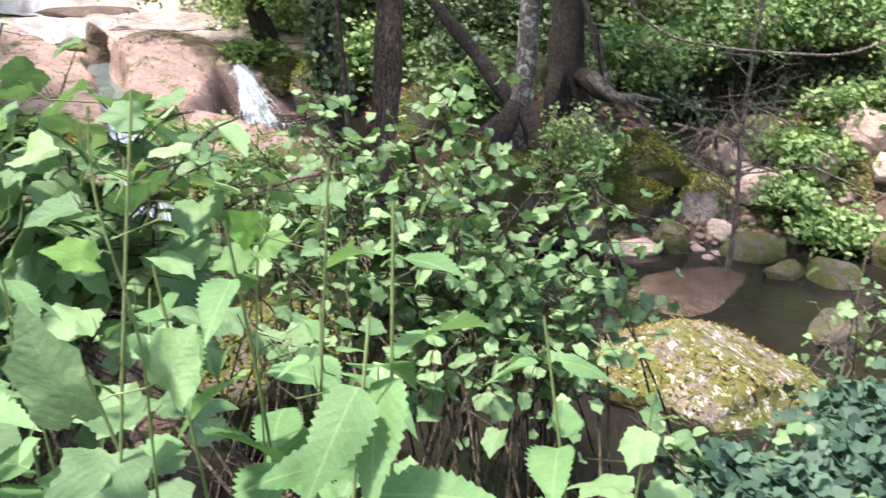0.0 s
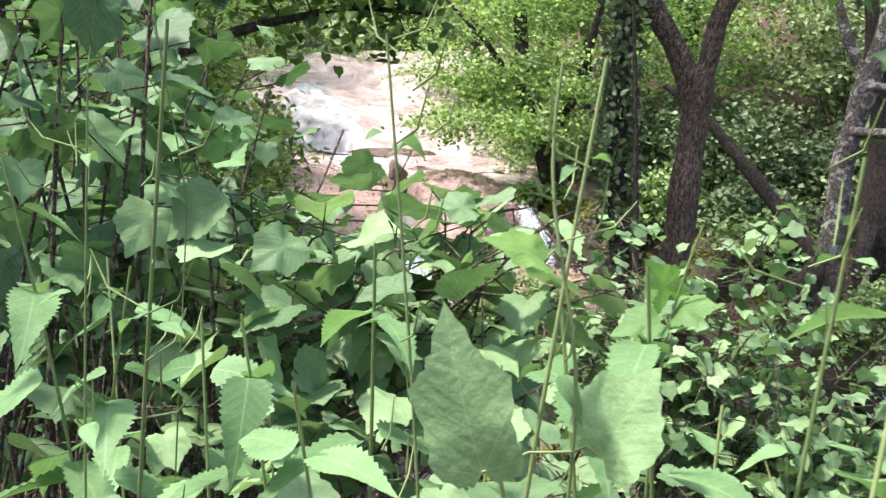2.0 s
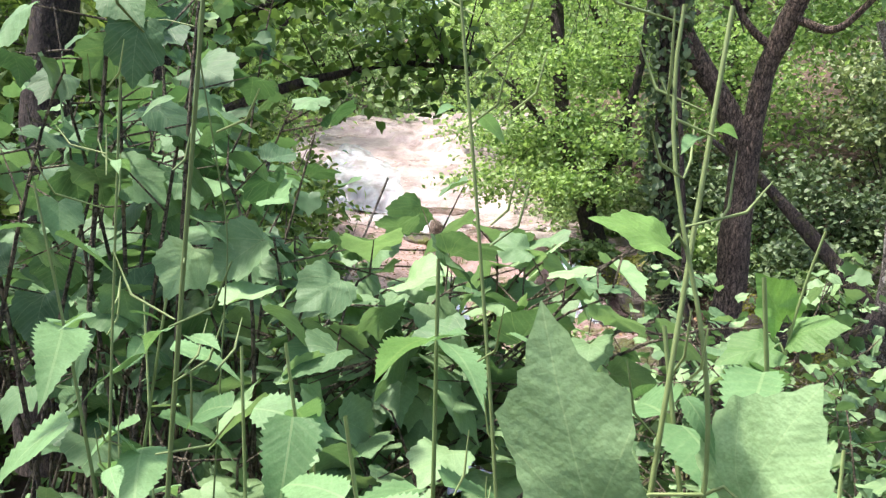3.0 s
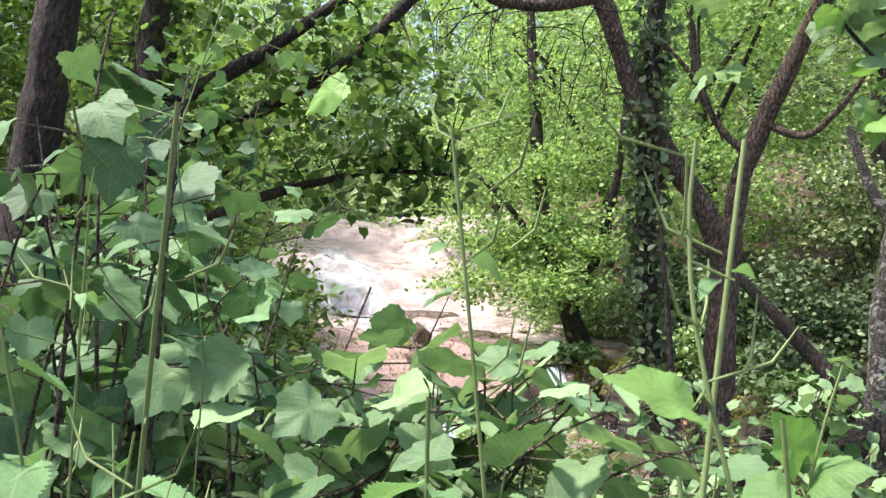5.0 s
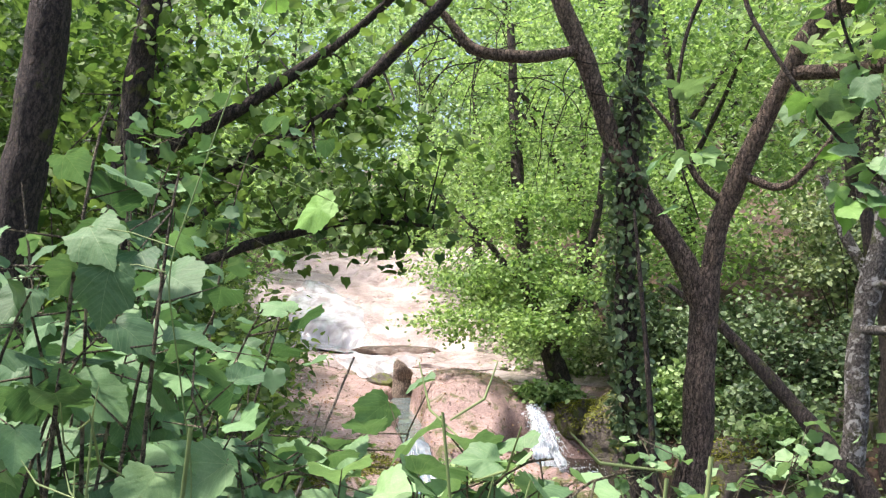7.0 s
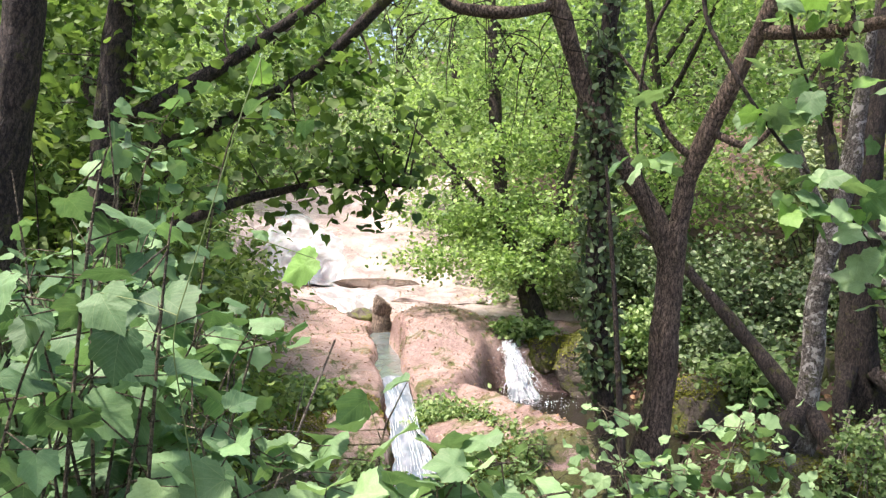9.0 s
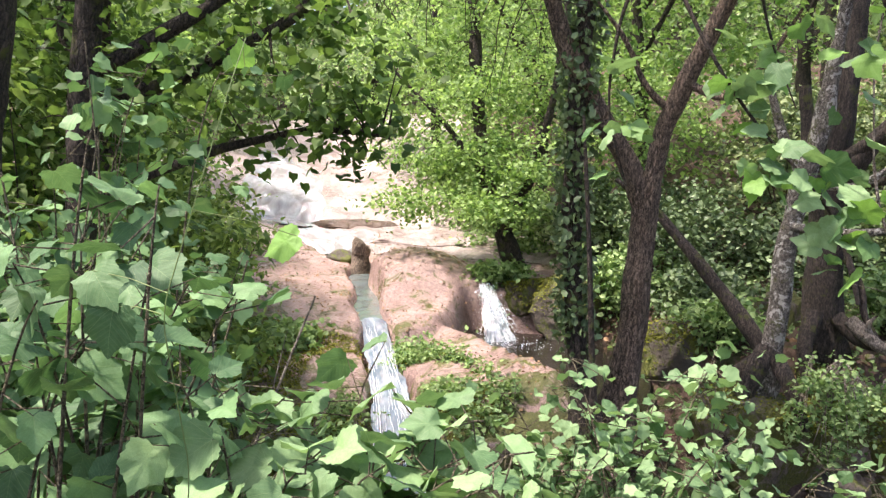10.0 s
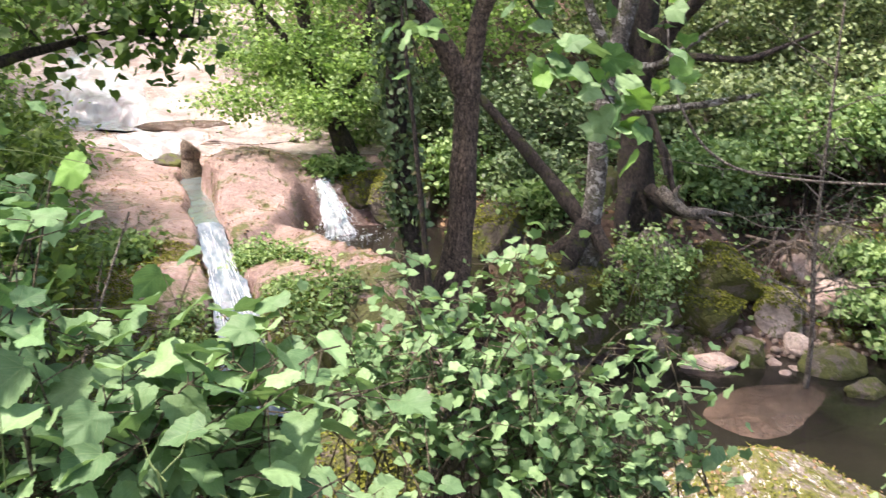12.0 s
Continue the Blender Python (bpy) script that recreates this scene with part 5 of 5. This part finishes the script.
for k in range(22):
    x, y = rng.uniform(2.0, 4.6), rng.uniform(7.6, 9.8)
    q = np.array([x, y, on_ground(x, y) + rng.uniform(0.05, 0.7)])
    d = np.array([rng.normal() * 0.5, rng.normal() * 0.25, rng.normal() * 0.25])
    m = q + d * 0.5 + rng.normal(size=3) * 0.07
    bits = [tube([q, m, q + d], [0.011, 0.008, 0.003], 6)] + [tube([m, m + rng.normal(size=3) * 0.18], [0.005, 0.002], 4) for _ in range(2)]
    tagged(new("dead_branch", mesh_of("dead_branch", *join(bits), TWIG)), "bare pale dead branch caught on the slope", "branch", "dead branches on the slope")
for k in range(16):
    x, y = rng.uniform(-2.9, -0.6), rng.uniform(2.6, 4.4)
    q = np.array([x, y, on_ground(x, y) + rng.uniform(0.0, 0.25)])
    d = np.array([rng.normal() * 0.45, rng.normal() * 0.2, rng.uniform(0.05, 0.7)])
    m = q + d * 0.5 + rng.normal(size=3) * 0.05
    bits = [tube([q, m, q + d], [0.01, 0.008, 0.003], 6)] + [tube([m, m + rng.normal(size=3) * 0.16], [0.005, 0.002], 4) for _ in range(2)]
    tagged(new("dead_branch", mesh_of("dead_branch", *join(bits), DRY_WOOD)), "pale dry dead stick leaning in the undergrowth", "branch", "dead sticks of the near bank")
for k in range(26):
    w = rng.uniform(0, 1)
    q = np.array([-1.05 - 1.3 * w, 6.08 - 0.45 * w, 3.05 + 0.5 * w + rng.uniform(-0.25, 0.3)])
    d = np.array([rng.normal() * 0.32 - 0.15, rng.normal() * 0.2 - 0.1, -rng.uniform(0.15, 0.8)])
    c = np.array([q, q + d * np.array([0.5, 0.5, 0.1]) + rng.normal(size=3) * 0.05, q + d * np.array([0.85, 0.85, 0.5]) + rng.normal(size=3) * 0.05, q + d])
    bits = [tube(c, [0.0055, 0.0045, 0.0032, 0.0014], 5, 0.1, k, 0.05)]
    for _ in range(5):
        e = c[rng.integers(1, 4)] * 0.6 + c[rng.integers(0, 4)] * 0.4
        o = rng.normal(size=3) * np.array([0.13, 0.1, 0.1]) - np.array([0, 0, 0.08])
        bits.append(tube([e, e + o * 0.5 + rng.normal(size=3) * 0.02, e + o], [0.0025, 0.002, 0.001], 4))
    tagged(new("hanging_twig", mesh_of("hanging_twig", *join(bits), TWIG_DARK)), "thin bare branched twig drooping from the bough", "twig", "twigs hanging from the bough")
tangle = new("exposed_roots")
tangle.location = (2.8, 8.35, -0.1)
tagged(tangle, "tangle of pale bare roots washed out of the slope", "roots")
for k in range(12):
    d = np.array([rng.normal() * 0.34, -rng.uniform(0.05, 0.3), -rng.uniform(0.05, 0.42)])
    part("root", mesh_of("root", *tube([(0.07 * k - 0.42, 0.12 + 0.03 * (k % 3), 0.02 - 0.09 * (k % 4)), d * 0.5 + rng.normal(size=3) * 0.05 + np.array([0, 0, 0.08]), d], [0.018, 0.013, 0.005], 7, 0.2, k, 0.03), DRY_WOOD), tangle)
vine = [tube([(0.99, 5.5, 1.9), (1.05, 5.5, 1.55), (1.25, 5.5, 1.2), (1.5, 5.5, 1.05), (2.0, 5.5, 0.98), (2.6, 5.5, 0.95), (3.4, 5.6, 1.2)], [0.009] * 7, 6, 0.1, 2, 0.06),
        tube([(1.05, 5.5, 3.4), (0.95, 5.5, 2.5), (0.99, 5.5, 1.9)], [0.006] * 3, 6, 0, 0, 0.06)]
tagged(new("vine", mesh_of("vine", *join(vine), TWIG)), "bare woody vine looping between the trees", "vine")

# ---- foreground herbs ----
def herb(name, label, base, top, mat_leaf, size, pairs, start=0.45, droop=0.3, lean=0.05, r=0.004, pods=0):
    """A stem with crosswise pairs of saw-edged leaves, the upper ones smaller."""
    root = new(name)
    root.location = base
    tagged(root, label, "wild plant", GROUPS.get(name, ""))
    e = np.asarray(top, float) - np.asarray(base, float)
    bend = rng.normal(size=3) * np.array([lean, lean, 0])
    u = np.linspace(0, 1, 14)
    c = u[:, None] * e + np.sin(np.pi * u)[:, None] * bend
    part("stem", mesh_of("stem", *tube(c, np.linspace(r, r * 0.4, 14), 7), STEM), root)
    for k in range(pods):
        q = np.array([np.interp(rng.uniform(0.78, 1.0), u, c[:, i]) for i in range(3)])
        d = rng.normal(size=3) * np.array([0.02, 0.02, 0.0]) + np.array([0, 0, rng.uniform(0.02, 0.045)])
        part("pod", mesh_of("pod", *tube([q, q + d * np.array([0.7, 0.7, 0.3]), q + d], [0.0006, 0.0009, 0.0004], 5), STEM), root)
    turn = rng.uniform(0, 3)
    for k in range(pairs):
        s = start + (1 - start) * (k + 0.5) / pairs
        q = np.array([np.interp(s, u, c[:, i]) for i in range(3)])
        turn += math.pi / 2 + rng.normal() * 0.25
        big = size * (1.05 - 0.45 * (k / max(pairs - 1, 1)) ** 3)
        for side in (0, math.pi):
            a = turn + side
            ob = part("leaf", mat_leaf[rng.integers(len(mat_leaf))], root)
            ob.matrix_basis = Matrix.Translation(q) @ Euler((rng.uniform(-0.55, 0.25) - droop + 0.3, rng.normal() * 0.25, a)).to_matrix().to_4x4() @ Matrix.Translation((0, 0.012 + 0.2 * big * 0.3, 0)) @ Matrix.Scale(big * rng.uniform(0.8, 1.15), 4)
    return root


for x, y, z, s, n in [(-0.04, 0.7, 1.33, 0.105, 6), (-0.06, 0.66, 1.24, 0.11, 5), (-0.28, 0.75, 1.25, 0.1, 5), (-0.46, 0.8, 1.28, 0.1, 5), (-0.6, 0.8, 1.2, 0.1, 5), (-0.3, 0.62, 1.2, 0.1, 4), (-0.5, 0.72, 1.17, 0.1, 4),
                      (-0.22, 0.8, 1.28, 0.09, 5), (-0.68, 0.85, 1.18, 0.1, 5), (-0.85, 0.95, 1.2, 0.1, 5), (0.12, 0.85, 1.15, 0.1, 5), (-0.15, 0.95, 1.12, 0.1, 5), (-0.4, 1.05, 1.1, 0.1, 5), (-0.99, 0.9, 1.33, 0.1, 6),
                      (-0.75, 1.1, 1.05, 0.1, 5), (-0.1, 1.2, 0.9, 0.1, 5), (-1.1, 1.2, 1.15, 0.1, 5), (0.3, 1.0, 0.98, 0.09, 4)]:
    z, s = z + 0.05, s * (1.5 if z > 1.22 and x > -0.3 else 1.3)
    bx, by = x + rng.normal() * 0.05, y + rng.normal() * 0.04
    herb("nettle", "tall nettle with pale green saw-edged leaves", (bx, by, on_ground(bx, by)), (x, y, z), *((NETTLE_BLADE, s) if rng.random() < 0.65 else (HEART_BLADE, s * 0.85)), n, 0.55)
for (x0, y0), (x1, y1, z1), thick in [((-0.29, 0.62), (-0.242, 0.648, 1.485), 0.0032), ((-0.56, 0.54), (-0.49, 0.55, 1.5), 0.003), ((-0.45, 0.66), (-0.39, 0.65, 1.5), 0.0024), ((-0.2, 0.66), (-0.09, 0.66, 1.43), 0.003), ((-0.66, 0.7), (-0.7, 0.72, 1.47), 0.0024)]:
    herb("tall_weed", "tall thin green weed stalk with few leaves", (x0, y0, on_ground(x0, y0)), (x1, y1, z1), NETTLE_BLADE, 0.03, 3, 0.75, lean=0.03, r=thick, pods=12)


def climber(label, stem, set_leaves, r=0.0016):
    """A thin climbing stem with single lobed leaves; set_leaves: rows of (stalk end, tip, facing, leaf mesh)."""
    root = new("climbing_plant")
    root.location = stem[0]
    tagged(root, label, "climber", "climbers beside the path")
    o = np.asarray(stem[0], float)
    part("stem", mesh_of("stem", *tube(np.asarray(stem) - o, np.linspace(r, r * 0.6, len(stem)), 7, 0.05, 2, 0.02), STEM), root)
    line = np.concatenate([np.linspace(p, q, 12) for p, q in zip(stem[:-1], stem[1:])])
    for base, tip, face, data in set_leaves:
        base, tip = np.asarray(base, float), np.asarray(tip, float)
        q = line[np.argmin(((line - base) ** 2).sum(1))]
        part("leaf_stalk", mesh_of("leaf_stalk", *tube([q - o, (q + base) / 2 - o + np.array([0, 0, 0.006]), base - o], [0.0011, 0.0009, 0.0008], 6), STEM), root)
        yv = Vector(tip - base)
        zv = Vector(face).normalized()
        xv = yv.cross(zv).normalized()
        zv = xv.cross(yv).normalized()
        ob = part("leaf", data, root)
        ob.matrix_basis = Matrix.Translation(Vector(base - o)) @ Matrix((xv, yv.normalized(), zv)).transposed().to_4x4() @ Matrix.Scale(yv.length, 4)
    return root


g0 = on_ground(-0.3, 0.66)
NARROW = mesh_of("leaf", *lobed(44, 0.07, 0.06, 0.62, 0.12, 0.2, 0.04, 11, 8), HAZEL)
climber("thin climber with angular pale green leaves", [(-0.3, 0.66, g0), (-0.27, 0.64, 0.7), (-0.25, 0.61, 1.1), (-0.24, 0.6, 1.3), (-0.262, 0.6, 1.39), (-0.268, 0.61, 1.44), (-0.262, 0.61, 1.48)], [
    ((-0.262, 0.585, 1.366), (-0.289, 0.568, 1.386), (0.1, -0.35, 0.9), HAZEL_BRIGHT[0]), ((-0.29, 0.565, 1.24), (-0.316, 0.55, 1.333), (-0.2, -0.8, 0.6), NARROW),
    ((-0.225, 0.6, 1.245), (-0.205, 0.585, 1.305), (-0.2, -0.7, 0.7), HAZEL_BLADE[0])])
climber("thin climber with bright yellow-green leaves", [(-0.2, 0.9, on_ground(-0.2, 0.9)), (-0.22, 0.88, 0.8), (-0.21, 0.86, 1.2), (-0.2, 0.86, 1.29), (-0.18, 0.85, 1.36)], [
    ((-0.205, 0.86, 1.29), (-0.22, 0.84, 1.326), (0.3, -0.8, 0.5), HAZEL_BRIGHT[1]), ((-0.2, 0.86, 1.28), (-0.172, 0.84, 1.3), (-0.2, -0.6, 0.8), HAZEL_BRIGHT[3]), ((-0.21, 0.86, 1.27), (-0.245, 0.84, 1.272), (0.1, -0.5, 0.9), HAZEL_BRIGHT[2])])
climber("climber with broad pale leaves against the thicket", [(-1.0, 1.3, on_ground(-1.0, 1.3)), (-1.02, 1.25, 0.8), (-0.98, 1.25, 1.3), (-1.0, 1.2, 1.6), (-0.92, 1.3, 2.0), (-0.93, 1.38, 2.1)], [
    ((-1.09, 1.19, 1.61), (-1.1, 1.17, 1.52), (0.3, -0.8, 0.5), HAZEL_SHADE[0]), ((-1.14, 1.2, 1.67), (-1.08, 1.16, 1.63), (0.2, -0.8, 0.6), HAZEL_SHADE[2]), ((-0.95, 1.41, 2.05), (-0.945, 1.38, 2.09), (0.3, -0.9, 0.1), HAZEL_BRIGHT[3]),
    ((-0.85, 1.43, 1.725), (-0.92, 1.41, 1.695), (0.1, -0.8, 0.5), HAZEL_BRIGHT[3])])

# ---- ground cover and litter ----
def cover(name, label, n, x0, x1, y0, y1, size, template, mat, lift, keep, height=ground_height, up=0.9):
    x, y = rng.uniform(x0, x1, n), rng.uniform(y0, y1, n)
    patch = fractal(np.stack([x, y, 0 * x], 1), 1.6, 3, 31) > keep
    z = height(x, y)
    ok = patch & (z > POOL_Z)
    p = np.stack([x, y, z + rng.uniform(0.0, 1.0, n) ** 2 * lift], 1)[ok]
    return tagged(new(name, leaves(name, p, size, template, mat, up)), label, "ground cover", kind="stuff")


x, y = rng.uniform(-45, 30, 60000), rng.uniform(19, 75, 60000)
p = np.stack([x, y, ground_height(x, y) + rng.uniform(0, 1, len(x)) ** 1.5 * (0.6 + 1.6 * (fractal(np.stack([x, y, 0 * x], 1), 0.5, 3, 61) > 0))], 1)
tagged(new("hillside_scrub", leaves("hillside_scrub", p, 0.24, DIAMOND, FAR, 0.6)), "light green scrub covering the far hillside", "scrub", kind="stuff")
x, y = rng.uniform(1, 9, 20000), rng.uniform(10.4, 20, 20000)
p = np.stack([x, y, ground_height(x, y) + rng.uniform(0, 1, len(x)) ** 2 * 0.7], 1)
tagged(new("bank_scrub", leaves("bank_scrub", p, 0.085, SMALL, BUSH, 0.6)), "low dark scrub on the wooded bank", "scrub", kind="stuff")
def pebbles(name, label, n, place, mat):
    """Small worn stones lying close together, as one object."""
    tv, tf = rock_bits
    x, y, z = place(n)
    fr, sz = frames_for(n, 1.5), rng.uniform(0.02, 0.075, n) * rng.uniform(0.5, 1, n)
    co = np.einsum("vi,nij->nvj", tv, fr) * sz[:, None, None] * np.array([1, 1, 0.75]) + np.stack([x, y, z], 1)[:, None]
    f = tf[None] + (np.arange(n) * len(tv))[:, None, None]
    return tagged(new(name, mesh_of(name, co.reshape(-1, 3), f.reshape(-1, 4), mat)), label, "pebbles", kind="stuff")


g = np.linspace(-1, 1, 4)
ga, gb = np.meshgrid(g, g, indexing="ij")
bits = []
for axis in range(3):
    for sign in (1, -1):
        q = np.stack([np.roll([np.ones_like(ga) * sign, ga * sign, gb], axis, 0)[k].ravel() for k in range(3)], 1)
        i, j = np.meshgrid(np.arange(3), np.arange(3), indexing="ij")
        bits.append((q / (np.abs(q) ** 2.6).sum(1, keepdims=True) ** (1 / 2.6), np.stack([i * 4 + j, (i + 1) * 4 + j, (i + 1) * 4 + j + 1, i * 4 + j + 1], -1).reshape(-1, 4)))
rock_bits = join(bits)


def shore(n):
    x = rng.uniform(0.6, 4.2, n)
    y = 7.75 - 0.12 * np.sin(2.7 * x) + rng.normal(size=n) * 0.25
    z = ground_height(x, y)
    return x, y, np.where(z > POOL_Z - 0.02, z + 0.005, z - 0.3)


def gully(n):
    x, y = rng.uniform(-2.6, 0.2, n), rng.uniform(3.6, 5.6, n)
    return x, y, ground_height(x, y) + 0.005


pebbles("shore_pebbles", "small stones along the pool's far shore", 480, shore, SHORE)
pebbles("gully_pebbles", "mixed small stones below the cascade", 500, gully, SHORE)
cover("dead_leaves", "brown fallen leaves on the soil", 9000, -5, 5, 2, 11, 0.06, SMALL, LITTER, 0.02, -0.2)
cover("low_herbs", "low green herbs covering the bank", 26000, -6, 5.5, 1, 13, 0.06, SMALL, FERN, 0.22, 0.0)
cover("ivy_mat", "dark ivy creeping over the slope", 16000, -1, 6.5, 9.4, 13, 0.055, SMALL, IVY, 0.12, -0.3)
def flank(x, y):
    """The bedrock, but for the bare edge of the long slab."""
    return bedrock(x, y) - 3.0 * ((0.804 * (x + 2.7) + 0.594 * (y - 9.0)) > -0.35)


cover("herbs_on_rock", "small herbs growing on the slab", 16000, -3.0, -1.2, 5.6, 8.3, 0.042, SMALL, FERN, 0.15, -0.55, flank)
cover("terrace_grass", "bright grass and herbs beside the upper terrace", 16000, -5.0, -0.5, 11.2, 19, 0.07, SMALL, FERN, 0.28, -0.7, lambda x, y: bedrock(x, y) - 4.0 * (x < stream_x(y) + 1.9 + 0.3 * np.sin(3 * y)))
cover("near_herbs", "mixed green herbs at the foot of the path bank", 7000, -2.5, 2.2, 0.4, 4.5, 0.07, LONG, FERN, 0.3, -0.5)
cover("moss_tufts", "mossy tufts and seedlings on the wet slab", 9000, -5.2, -2.6, 5.6, 7.7, 0.035, SMALL, FERN, 0.05, 0.1, bedrock)
cover("moss_carpet", "short yellow-green moss on the wet slab", 70000, -5.0, -1.2, 5.6, 8.0, 0.024, DIAMOND, MOSS_TUFT, 0.018, -0.45, flank)
cover("shore_moss", "yellow-green moss tufts on the stony shore", 30000, 2.6, 5.0, 6.9, 9.2, 0.024, DIAMOND, MOSS_TUFT, 0.03, 0.0)
cover("leaf_specks", "scattered small dead leaves on the bedrock", 7000, -7, -1, 6, 13, 0.03, SMALL, LITTER, 0.01, -0.6, bedrock)


def strewn(ob, name, label, n, size, template, mat, least=0.45):
    """Bits lying on the upward faces of a stone, as one part of it."""
    me = ob.data
    up = [p for p in me.polygons if p.normal.z > least]
    pick = [up[i] for i in rng.integers(0, len(up), n)]
    pts = np.array([np.array(p.center) + np.array(p.normal) * 0.006 for p in pick]) + rng.normal(size=(n, 3)) * np.array([0.015, 0.015, 0.002])
    return part(name, leaves(name, pts, size, template, mat, 1.6), ob, label, "stuff")


strewn(boulder, "litter", "small dead leaves lying on the moss", 500, 0.03, SMALL, LITTER)
strewn(boulder, "moss_cushion", "tufts of yellow-green moss", 2600, 0.022, DIAMOND, MOSS_TUFT)
for ob in [o for o in scene.objects if o.parent is None and o.name.split(".")[0] in ("mossy_rock", "block")]:
    strewn(ob, "moss_cushion", "tufts of dark green moss", 2600, 0.03, DIAMOND, MOSS_TUFT, 0.3)
dead = []
for k in range(150):
    x, y = rng.uniform(-2.8, 0.3), rng.uniform(2.2, 5.2)
    s = np.array([x, y, on_ground(x, y) + 0.03])
    d = np.array([rng.normal() * 0.5, rng.normal() * 0.25, abs(rng.normal()) * 0.12])
    dead.append(tube([s, s + d * 0.5 + rng.normal(size=3) * 0.03 + np.array([0, 0, 0.05]), s + d], [0.008, 0.006, 0.002], 5))
tagged(new("dead_sticks", mesh_of("dead_sticks", *join(dead), TWIG)), "dry fallen sticks below the cascade", "sticks", kind="stuff")
